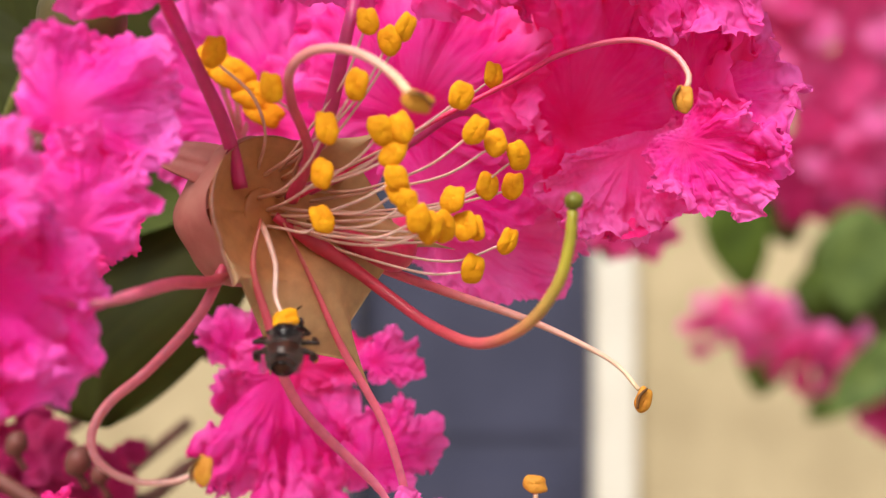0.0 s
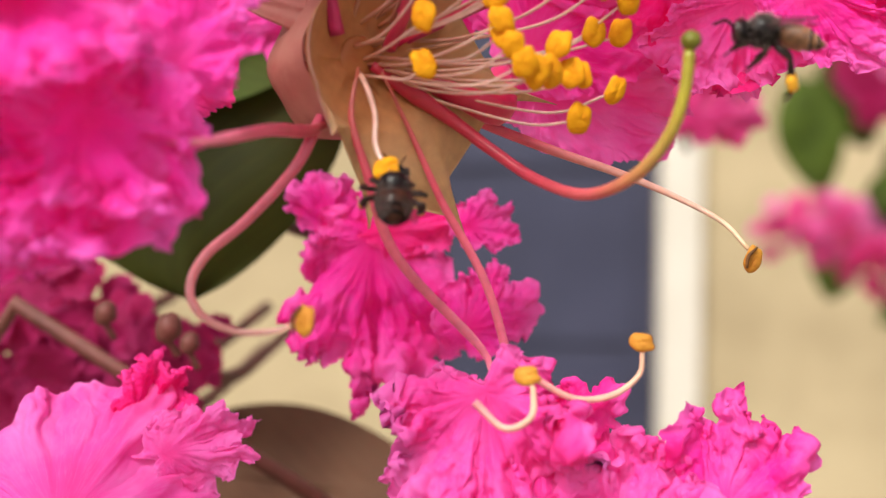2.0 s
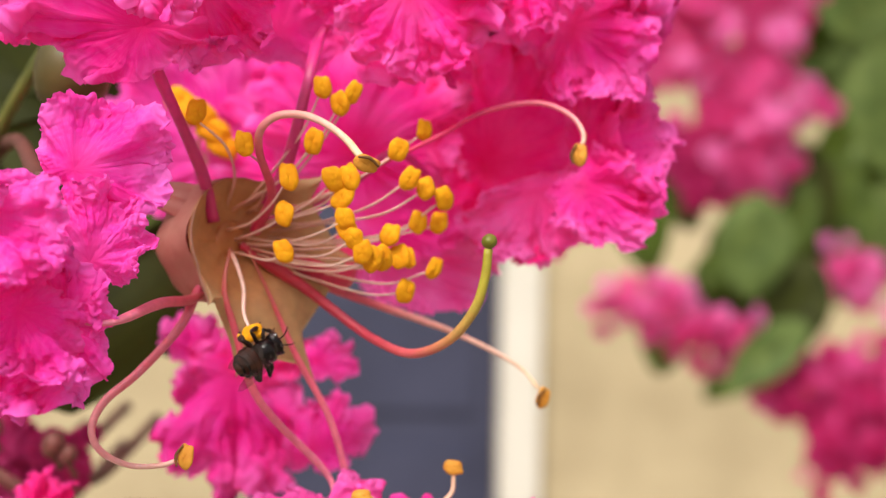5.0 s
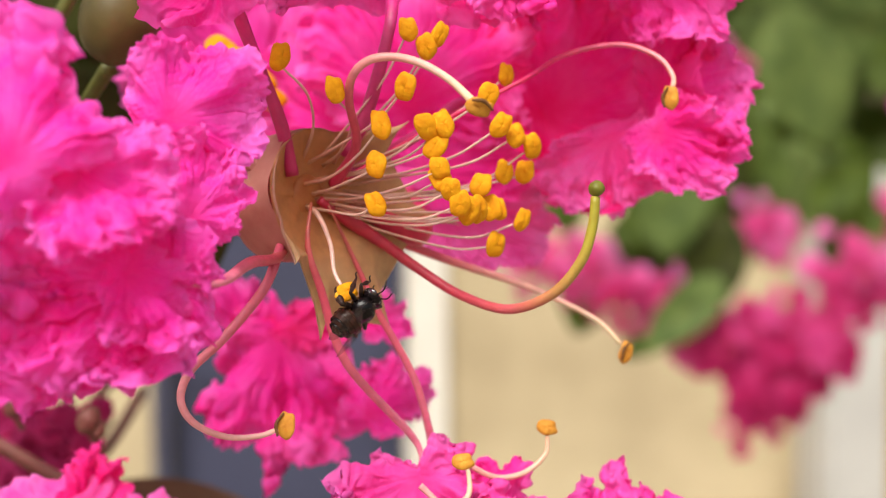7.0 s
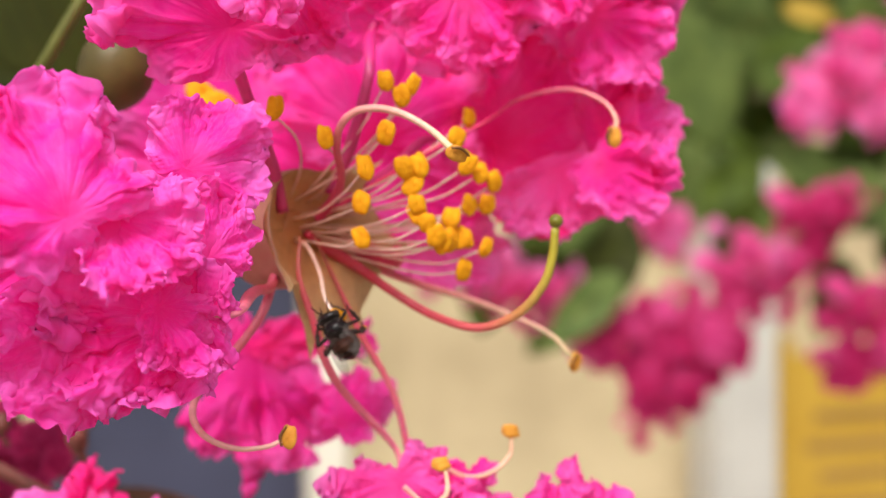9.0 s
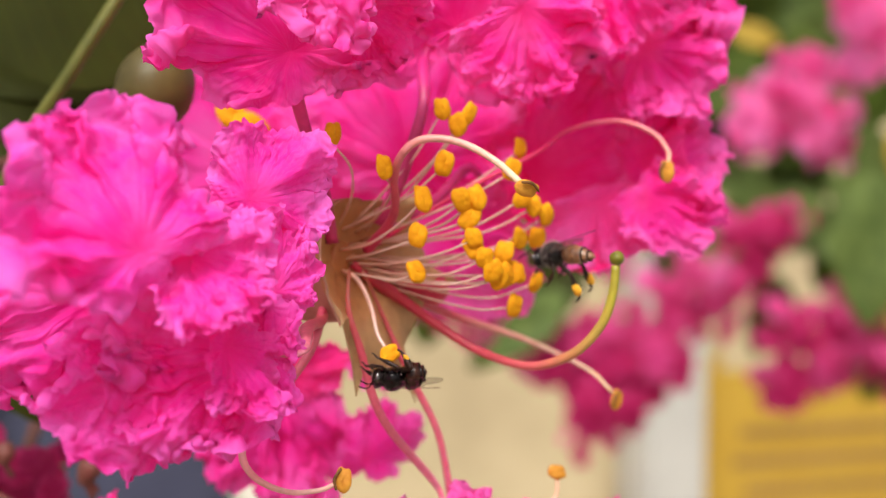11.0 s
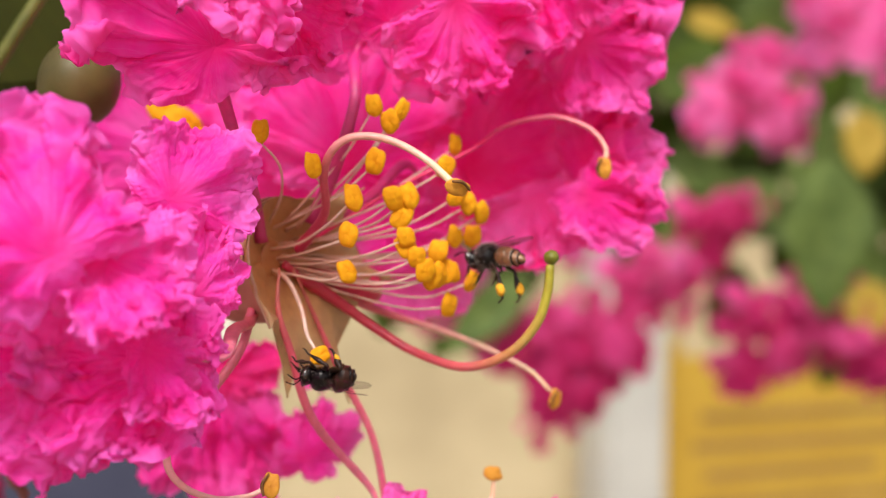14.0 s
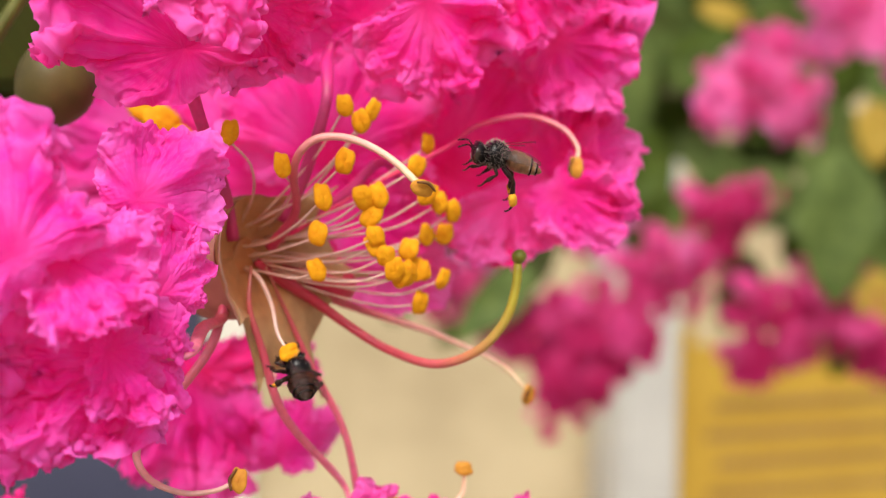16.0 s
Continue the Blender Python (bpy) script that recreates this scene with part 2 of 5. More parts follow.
SIGN_INK = plain("ochre sign writing", [(0.3, (0.22, 0.12, 0.03)), (0.7, (0.30, 0.17, 0.05))], 8, 0.7)
GROUND = plain("dusty ground", [(0.3, (0.16, 0.13, 0.09)), (0.7, (0.28, 0.23, 0.16))], 2.5, 0.95, 0.01)


# ---- building helpers (all sizes below in millimetres) ----
def V(*p):
    return Vector(p[0] if len(p) == 1 else p)


def thing(name, at, label, category, group=""):
    ob = new(name)
    ob.empty_display_size = 0.002
    ob.location = V(*at) * MM
    return tagged(ob, label, category, group)


def top_of(ob):
    while ob.parent:
        ob = ob.parent
    return ob


def link_mesh(name, data, mat, parent=None, label=""):
    data.materials.append(mat)
    ob = new(name, data)
    if parent is not None:
        ob.parent = parent
    if label:
        ob["label"] = label
    return ob


def mesh_of(name, verts, faces, uvs=None, along=None, smooth=True):
    """verts in metres; uvs and along one a vertex."""
    data = bpy.data.meshes.new(name)
    data.from_pydata([tuple(v) for v in verts], [], faces)
    if smooth:
        data.polygons.foreach_set("use_smooth", [True] * len(data.polygons))
    if uvs is not None:
        layer = data.uv_layers.new(name="UVMap")
        index = np.empty(len(data.loops), dtype=np.int32)
        data.loops.foreach_get("vertex_index", index)
        layer.data.foreach_set("uv", np.asarray(uvs, dtype=np.float32)[index].ravel())
    if along is not None:
        layer = data.attributes.new("along", "FLOAT", "POINT")
        layer.data.foreach_set("value", np.asarray(along, dtype=np.float32))
    data.update()
    return data


def grid_faces(rows, cols, wrap):
    faces = []
    for i in range(rows - 1):
        for j in range(cols if wrap else cols - 1):
            k = (j + 1) % cols
            faces.append((i * cols + j, i * cols + k, (i + 1) * cols + k, (i + 1) * cols + j))
    return faces


def spline(points, count):
    """A smooth line through the points (Catmull-Rom), evenly spaced."""
    p = np.array([tuple(q) for q in points], float)
    p = np.vstack([2 * p[0] - p[1], p, 2 * p[-1] - p[-2]])
    out = []
    for k in range(1, len(p) - 2):
        for s in np.linspace(0, 1, 14, endpoint=False):
            a, b, c, d = p[k - 1], p[k], p[k + 1], p[k + 2]
            out.append(0.5 * (2 * b + (c - a) * s + (2 * a - 5 * b + 4 * c - d) * s**2 + (3 * b - a - 3 * c + d) * s**3))
    out = np.array(out + [p[-2]])
    far = np.r_[0, np.cumsum(np.linalg.norm(np.diff(out, axis=0), axis=1))]
    want = np.linspace(0, far[-1], count)
    return np.stack([np.interp(want, far, out[:, n]) for n in range(3)], 1)


def tube(name, points, radii, mat, parent, label="", count=40, sides=10, flat=1.0):
    """A stalk along the points, in mm, with radii spread from foot to tip; flat < 1 presses it into a ribbon."""
    line = spline(points, count)
    r = np.interp(np.linspace(0, 1, count), np.linspace(0, 1, len(radii)), radii)
    r = r * (1 + 0.05 * np.sin(np.linspace(0, 9, count) + len(line)))
    ahead = np.gradient(line, axis=0)
    ahead /= np.linalg.norm(ahead, axis=1)[:, None]
    side = np.cross(ahead[0], (0.3, 0.9, 0.2))
    verts, along = [], []
    origin = np.array(top_of(parent).location) if parent is not None else np.zeros(3)
    for k in range(count):
        side = side - ahead[k] * (side @ ahead[k])
        side /= np.linalg.norm(side)
        other = np.cross(ahead[k], side)
        for s in range(sides):
            w = 2 * math.pi * s / sides
            verts.append((line[k] + r[k] * (math.cos(w) * side + flat * math.sin(w) * other)) * MM - origin)
            along.append(k / (count - 1))
    faces = grid_faces(count, sides, True) + [tuple(range(sides))[::-1], tuple(range((count - 1) * sides, count * sides))]
    return link_mesh(name, mesh_of(name, verts, faces, along=along), mat, parent, label)


def unit(v):
    v = np.asarray(v, float)
    return v / np.linalg.norm(v)


def wobble(gen, theta, counts):
    """A random closed wave round a petal, made of whole numbers of turns."""
    out = 0
    for n in counts:
        out = out + gen.uniform(0.55, 1.0) * np.sin(n * theta + gen.uniform(0, 6.28))
    return out / math.sqrt(len(counts))


def rumple(gen, x, y, wave, waves=9):
    """A random smooth field over the plane with bumps about one wave apart."""
    out = 0
    for k in range(waves):
        w, f = gen.uniform(0, 2 * math.pi), 2 * math.pi / wave * gen.uniform(0.6, 1.35)
        out = out + np.sin(f * (x * math.cos(w) + y * math.sin(w)) + gen.uniform(0, 6.28))
    return out * math.sqrt(2 / waves)


def folded(pos, push):
    """Push a closed sheet of points along its own normals, ring by ring."""
    across = np.gradient(pos, axis=0)
    round_it = np.roll(pos, -1, 1) - np.roll(pos, 1, 1)
    n = np.cross(across, round_it)
    n /= np.linalg.norm(n, axis=2, keepdims=True) + 1e-9
    return pos + n * push[..., None]


def petal(name, parent, seed, centre, normal, tip, length, width, mat, ruffle=1.0, dome=0.2, crinkle=1.0, rag=1.0, rows=60, cols=400, foot=(), claw=None, label="", dish=0.0, claw_mat=None, wild=1.0):
    """A crepe-like petal: a blade in mm that fans out from its claw, smooth and pleated in the middle,
    thrown into folds upon folds towards its frilled margin.
    dome > 0 bends the margin away from the side the normal shows; dish hollows its middle."""
    gen = np.random.default_rng(seed)
    n = unit(normal)
    a = np.asarray(tip, float)
    a = unit(a - n * (a @ n))
    b = np.cross(n, a)
    u, theta = np.meshgrid(np.linspace(0.0, 1, rows) ** 0.72, np.linspace(-math.pi, math.pi, cols, endpoint=False), indexing="ij")
    r = math.sqrt(length * width)
    free = 1 - 0.75 * np.clip(-np.cos(theta), 0, 1) ** 2  # calm beside the claw
    edge = 1 + 0.07 * wild * wobble(gen, theta, (2, 3, 5)) + 0.055 * wild * wobble(gen, theta, (7, 9, 12)) * u**2
    edge = edge * (1 - 0.20 * np.clip(-np.cos(theta), 0, 1) ** 3)
    few = max(0.7, min(1.3, r / 6))
    turns = lambda lo, hi: tuple(sorted(set(int(round(few * q)) for q in np.linspace(lo, hi, 3) + gen.uniform(-0.8, 0.8, 3))))
    shift = 0.10 * wobble(gen, theta, (3, 4, 6)) * u + 0.05 * rumple(gen, u * 3, theta * 2, 1.3, 6) * u
    t = theta + shift
    pole = -0.46 * length
    out = u * edge
    x, y = pole * (1 - u) + out * np.cos(theta) * length, out * np.sin(theta) * width
    fan = np.arctan2(y, x - pole + 1e-6)
    lift = -dome * r * u**2 - dish * r * (1 - u**2) ** 2 + ruffle * r * 0.10 * rumple(gen, x, y, 1.5 * r, 5) * u
    pos = np.stack([x, y, lift], -1)
    amp = ruffle * r * free
    v = np.clip((u - 0.16) / 0.84, 0, 1)
    body = 0.16 + 0.84 * v**1.3
    crest = lambda w: w + 0.5 * (0.6 - np.abs(w))  # round crests, narrow valleys
    # broad folds, then folds upon the folds, each leaning over sideways
    pos = folded(pos, 0.27 * amp * v**1.3 * wobble(gen, t, turns(4, 7)))
    for push, lean, lo, hi, power, field in ((0.150, 0.085, 8, 12, 1.3, 0.55), (0.095, 0.055, 17, 24, 1.5, 0.32), (0.042, 0.024, 34, 45, 1.9, 0.18)):
        bent = t + 0.16 * field * rumple(gen, x, y, field * r, 7) * v
        wave = 0.85 * crest(wobble(gen, bent, turns(lo, hi))) * v**power + 0.30 * crest(rumple(gen, x, y, field * r, 8)) * body * crinkle
        uneven = np.clip(0.8 + 0.35 * wobble(gen, theta, (3, 5, 8)), 0.25, 1.3)
        swing = lean * amp * uneven * v**power * wobble(gen, bent + 0.4 / lo, turns(lo, hi))
        pos[..., 0] -= swing * np.sin(theta)
        pos[..., 1] += swing * np.cos(theta)
        pos = folded(pos, push * amp * uneven * wave)
    tiny = rumple(gen, x, y, 0.085 * r, 12)
    pos = folded(pos, ruffle * r * crinkle * 0.0075 * crest(tiny) * body + rag * 0.018 * amp * u**8 * wobble(gen, t, (53, 61, 70)))
    # torn teeth along the margin
    teeth = rag * r * (0.034 * crest(wobble(gen, t, (33, 41, 52))) + 0.016 * wobble(gen, t, (71, 83, 97))) * u**6 * free
    pos[..., 0] += teeth * np.cos(theta)
    pos[..., 1] += teeth * np.sin(theta)
    pos = np.asarray(centre, float) + pos[..., :1] * a + pos[..., 1:2] * b + pos[..., 2:] * n
    origin = np.array(top_of(parent).location)
    verts = pos.reshape(-1, 3) * MM - origin
    uvs = np.stack([fan / 2.2 + 0.5, u], -1).reshape(-1, 2)
    blade = link_mesh(name, mesh_of(name, verts, grid_faces(rows, cols, True), uvs), mat, parent, label)
    if len(foot):
        end = np.asarray(centre, float) - a * length * 0.84 - n * r * (0.35 * dome + 0.08)
        heart = np.asarray(centre, float) - a * length * 0.47 - n * (dish * r + 0.22)
        widths = claw or (0.45, 0.4, 0.36, 0.4)
        tube("claw", [*foot, end, heart], [*widths, 0.12], claw_mat or CLAW, blade, "smooth pink claw", 30, 10, 0.7)
    return blade


def blob(name, centre, axes, radii, mat, parent, label="", groove=0.0, rough=0.0, seed=0, rings=14, sides=20):
    """A rounded body in mm with three axes; groove presses a furrow along the first axis on the side of the third."""
    gen = np.random.default_rng(seed + 11)
    phase = gen.uniform(0, 6.28, 6)
    origin = np.array(top_of(parent).location) if parent is not None else np.zeros(3)
    a, b, c = (unit(v) for v in axes)
    verts = []
    for i in range(rings + 1):
        lat = -math.pi / 2 + math.pi * i / rings
        for j in range(sides):
            lon = 2 * math.pi * j / sides
            p = np.array([math.sin(lat), math.cos(lat) * math.cos(lon), math.cos(lat) * math.sin(lon)])
            k = 1 + rough * (math.sin(3 * lon + phase[0] + 2 * lat) + math.sin(5 * lat + phase[1] + lon) + 0.7 * math.sin(7 * lon - 3 * lat + phase[2])) / 2.2
            if groove and p[2] > 0:
                k -= groove * math.exp(-((p[1] / 0.26) ** 2)) * p[2]
            q = p * k
            verts.append((np.asarray(centre, float) + q[0] * radii[0] * a + q[1] * radii[1] * b + q[2] * radii[2] * c) * MM - origin)
    return link_mesh(name, mesh_of(name, verts, grid_faces(rings + 1, sides, True)), mat, parent, label)


def leaf(name, base, tip, normal, width, mat, label="", fold=0.12, parent=None, category="leaf", curl=0.1):
    """An oval leaf in mm with a raised midrib, a short stalk and a bent blade."""
    base, tip = np.asarray(base, float), np.asarray(tip, float)
    long = np.linalg.norm(tip - base)
    a = unit(tip - base)
    n = np.asarray(normal, float)
    n = unit(n - a * (n @ a))
    b = np.cross(n, a)
    verts, uvs = [], []
    rows, cols = 30, 17
    for i in range(rows):
        s = i / (rows - 1)
        half = width / 2 * (math.sin(math.pi * s**0.85) ** 0.7 if 0 < s < 1 else 0.02)
        for j in range(cols):
            w = 2 * j / (cols - 1) - 1
            up = fold * abs(w) * half - curl * long * (s - 0.4) ** 2 + 0.02 * width * math.sin(9 * s + 3 * w) + (0.02 * width if abs(w) < 0.05 else 0)
            verts.append((base + a * long * s + b * w * half + n * up) * MM)
            uvs.append((s * 3, w))
    data = mesh_of(name, np.array(verts) - base * MM, grid_faces(rows, cols, False), uvs)
    ob = link_mesh(name, data, mat, parent)
    ob.location = base * MM - (np.array(parent.location) if parent is not None else 0)
    if parent is None:
        tagged(ob, label, category)
        tube("midrib", [base - a * 2, base, base + a * long * 0.5 + n * 0.1, base + a * long * 0.95 - n * curl * long * 0.3], (0.4, 0.36, 0.25, 0.08), mat, ob, "raised midrib", 16, 6)
    return ob


# ---- setting: house wall with a door, far behind the flowers ----
def box(name, lo, hi, mat, parent=None, label="", bevel=0.004):
    """A block in metres with softened edges."""
    bm = bmesh.new()
    bmesh.ops.create_cube(bm, size=1)
    size = [h - l for l, h in zip(lo, hi)]
    mid = [(h + l) / 2 for l, h in zip(lo, hi)]
    origin = top_of(parent).location if parent is not None else Vector(mid)
    for v in bm.verts:
        v.co = Vector([v.co[k] * size[k] + mid[k] for k in range(3)]) - origin
    if bevel:
        bmesh.ops.bevel(bm, geom=bm.edges[:], offset=min(bevel, min(size) / 3), segments=2, affect="EDGES")
    data = bpy.data.meshes.new(name)
    bm.to_mesh(data)
    bm.free()
    ob = link_mesh(name, data, mat, parent, label)
    if parent is None:
        ob.location = mid
    return ob


GROUND_Z = -1.6
ground = box("ground", (-300, -300, GROUND_Z - 0.3), (300, 300, GROUND_Z), GROUND, bevel=0)
tagged(ground, "dusty pale brown bare ground before the house", "ground", kind="structure")
WALL_Y = 5.0
DOOR_L, DOOR_R = -0.33, 0.60
wall_parts = new("wall_north")
wall_parts.location = (0, WALL_Y, GROUND_Z)
tagged(wall_parts, "cream plastered house wall, lightly stained", "wall", kind="structure")
box("wall_panel", (-6.0, WALL_Y, GROUND_Z), (DOOR_L, WALL_Y + 0.25, 2.6), WALL, wall_parts)
box("wall_panel", (DOOR_R, WALL_Y, GROUND_Z), (9.0, WALL_Y + 0.25, 2.6), WALL, wall_parts)
box("wall_panel", (DOOR_L, WALL_Y, 1.1), (DOOR_R, WALL_Y + 0.25, 2.6), WALL, wall_parts)
door = new("door_1")
door.location = (DOOR_R, WALL_Y + 0.1, GROUND_Z)
tagged(door, "slate blue painted door, closed, in the cream wall", "door", kind="structure")
box("door_leaf", (DOOR_L, WALL_Y + 0.08, GROUND_Z), (DOOR_R, WALL_Y + 0.12, 1.1), DOOR, door)
box("door_frame", (DOOR_R, WALL_Y - 0.06, GROUND_Z), (DOOR_R + 0.16, WALL_Y - 0.002, 1.2), WALL_WHITE, door, "white painted door frame")
box("door_frame", (DOOR_L - 0.06, WALL_Y - 0.06, GROUND_Z), (DOOR_L, WALL_Y - 0.002, 1.2), DOOR, door, "slate blue door frame")
for k in range(3):
    box("door_panel", (DOOR_L + 0.09, WALL_Y + 0.06, GROUND_Z + 0.15 + 0.7 * k), (DOOR_R - 0.09, WALL_Y + 0.082, GROUND_Z + 0.7 + 0.7 * k), DOOR, door)
post = box("post", (2.22, WALL_Y - 0.32, GROUND_Z), (2.51, WALL_Y - 0.03, 0.3), PIPE, bevel=0.03)
tagged(post, "white painted square post before the wall", "post", kind="structure")

sign = new("sign_board")
sign.location = (2.55, WALL_Y - 0.1, GROUND_Z)
tagged(sign, "yellow sign board with rows of ochre writing, against the wall", "sign")
box("board", (2.60, WALL_Y - 0.10, GROUND_Z), (4.3, WALL_Y - 0.05, -0.74), SIGN, sign)
box("frame_strip", (2.545, WALL_Y - 0.14, GROUND_Z), (2.66, WALL_Y - 0.10, -0.66), SIGN, sign, "plain yellow edge strip")
for k, (x0, x1) in enumerate(((2.78, 3.9), (2.74, 4.1), (2.80, 3.7), (2.76, 4.0))):
    box("writing_bar", (x0, WALL_Y - 0.106, -1.03 - 0.13 * k), (x1, WALL_Y - 0.10, -0.985 - 0.13 * k), SIGN_INK, sign, "row of unreadable ochre writing", 0.002)


# ---- the flower in the middle ----
MOUTH = np.array((-3.4, 5.0, -1.8))
AXIS = unit((0.62, -0.72, 0.12))
flower = thing("crape_myrtle_flower", MOUTH - AXIS * 8, "open bright pink crape myrtle flower with yellow stamens", "flower", "flowers of the spray")


def calyx_bowl():
    """The calyx: a ribbed cup outside, and a shallow tan lining that runs out into pointed lobes."""
    e1 = unit(np.cross(AXIS, (0, 0, 1)))
    e2 = np.cross(e1, AXIS)
    origin = np.array(flower.location)
    profile = [(-8.0, 0.7), (-7.2, 1.6), (-6.0, 3.0), (-4.2, 4.1), (-2.0, 4.5), (0.1, 4.45)]
    sides = 60
    line = spline([(p[0], p[1], 0) for p in profile], 20)
    verts = []
    for h, r, _ in line:
        for s in range(sides):
            w = 2 * math.pi * s / sides
            rr = r * (1 + 0.035 * math.cos(6 * w)) + 0.05 * math.sin(5 * w + h)
            verts.append((MOUTH + AXIS * h + rr * (math.cos(w) * e1 + math.sin(w) * e2)) * MM - origin)
    link_mesh("calyx_cup", mesh_of("calyx_cup", verts, grid_faces(20, sides, True)), CALYX, flower, "ribbed mauve-brown calyx cup")
    tips = [np.array(t) for t in ((2.1, 8.6, -12.9), (-3.5, 4.2, -11.5), (7.4, 12.6, -4.2), (3.0, 7.4, 3.2), (-5.2, 1.3, -6.3))]
    half = (44, 40, 34, 36, 24)
    angles = [math.atan2((t - MOUTH) @ e2, (t - MOUTH) @ e1) for t in tips]
    sides, rows = 288, 40
    rim = []
    for s in range(sides):
        w = 2 * math.pi * s / sides
        out = math.cos(w) * e1 + math.sin(w) * e2
        ring = MOUTH + out * 4.35 + AXIS * 0.1
        edge, most = ring + AXIS * 0.25, 0
        for tip, a, d in zip(tips, angles, half):
            off = abs((w - a + math.pi) % (2 * math.pi) - math.pi) / math.radians(d)
            share = max(0.0, 1 - off) ** 0.7
            if share > most:
                most, edge = share, ring + share * (tip - ring)
        rim.append((out, ring, edge, most))
    verts, along = [], []
    for side in (1, -1):
        for i in range(rows):
            v = i / (rows - 1)
            for k, (out, ring, edge, most) in enumerate(rim):
                if v < 0.45:
                    f = v / 0.45
                    p = MOUTH + out * 4.35 * f - AXIS * 1.3 * (1 - f * f) + AXIS * 0.1 * f
                else:
                    f = (v - 0.45) / 0.55
                    p = ring + (edge - ring) * f + AXIS * (0.9 * most * math.sin(math.pi * f) * 0.6)
                p = p + AXIS * (0.05 * math.sin(k * 0.35) * v + 0.05 * math.sin(9 * v + 0.12 * k)) + AXIS * 0.07 * side
                verts.append(p * MM - origin)
                along.append(0.45 + 0.55 * f * min(1, 2 * most) if v >= 0.45 else v)
    edge = [e + AXIS * 0.02 for _, _, e, _ in rim]
    a0 = round((angles[4] / (2 * math.pi)) % 1 * sides)
    tube("calyx_rim", [edge[(a0 + k) % sides] for k in range(-6, 70, 4)], (0.04, 0.12, 0.13, 0.11, 0.09, 0.03), RIM, flower, "thin pale rim of the calyx", 120, 6)
    grid = grid_faces(rows, sides, True)
    m = rows * sides
    last = (rows - 1) * sides
    faces = grid + [tuple(m + q for q in reversed(f)) for f in grid] + [(last + (k + 1) % sides, last + k, m + last + k, m + last + (k + 1) % sides) for k in range(sides)]
    link_mesh("calyx_lining", mesh_of("calyx_lining", verts, faces, along=along), SEPAL, flower, "tan inside of the calyx with pointed lobes")


def sepal(tip, out, width, mat, label, bend=0.08, thick=0.14, base=None, power=0.75):
    """A pointed calyx lobe with a faint keel and a thickened margin, from the mouth to its tip; out is the way its inner face looks."""
    tip = np.asarray(tip, float)
    if base is None:
        way = tip - MOUTH
        way = unit(way - AXIS * (way @ AXIS))
        base = MOUTH + way * 1.8 - AXIS * 0.25
    base = np.asarray(base, float)
    long = np.linalg.norm(tip - base)
    a = unit(tip - base)
    n = unit(np.asarray(out, float) - a * (np.asarray(out, float) @ a))
    b = np.cross(n, a)
    rows, cols = 26, 19
    verts = []
    origin = np.array(flower.location)
    for side in (1, -1):
        for i in range(rows):
            s = i / (rows - 1)
            half = width / 2 * ((1 - s) ** power * (1 + 0.3 * math.sin(math.pi * s)) + 0.02)
            for j in range(cols):
                w = 2 * j / (cols - 1) - 1
                up = bend * long * math.sin(math.pi * s) - 0.20 * half * w * w + 0.03 * math.cos(9 * w + 2 * s) + 0.10 * math.exp(-((w / 0.12) ** 2)) * (1 - s) + 0.10 * math.sin(7 * s + 2 * w) + side * thick * 0.5 * (1 + 0.5 * w**6)
                verts.append((base + a * long * s + b * w * half * (1 + 0.03 * math.sin(11 * s)) + n * up) * MM - origin)
    grid = grid_faces(rows, cols, False)
    m = rows * cols
    faces = grid + [tuple(m + k for k in reversed(f)) for f in grid]
    rim = [j for j in range(cols)] + [i * cols + cols - 1 for i in range(1, rows)] + [(rows - 1) * cols + j for j in range(cols - 2, -1, -1)] + [i * cols for i in range(rows - 2, 0, -1)]
    for k, v in enumerate(rim):
        w = rim[(k + 1) % len(rim)]
        faces.append((w, v, m + v, m + w))
    link_mesh("sepal", mesh_of("sepal", verts, faces), mat, flower, label)


calyx_bowl()
blob("ovary", MOUTH - AXIS * 1.25, (AXIS, (0, 0, 1), (1, 0.9, 0)), (0.45, 1.5, 1.5), BUD_PALE, flower, "low tan ovary in the calyx", 0, 0.05, 8)
sepal((-11.6, 5.6, 1.6), (-0.1, -1, 0.4), 2.6, CALYX, "dark reddish calyx lobe", base=(-6.0, 4.2, 0.6))
tube("pedicel", [MOUTH - AXIS * 7.7, (-8.4, 14, -1.6), (-7.0, 30, -2), (-16, 52, -8)], (0.9, 0.7, 0.6, 0.7), CLAW_ROSE, flower, "thin reddish flower stalk")


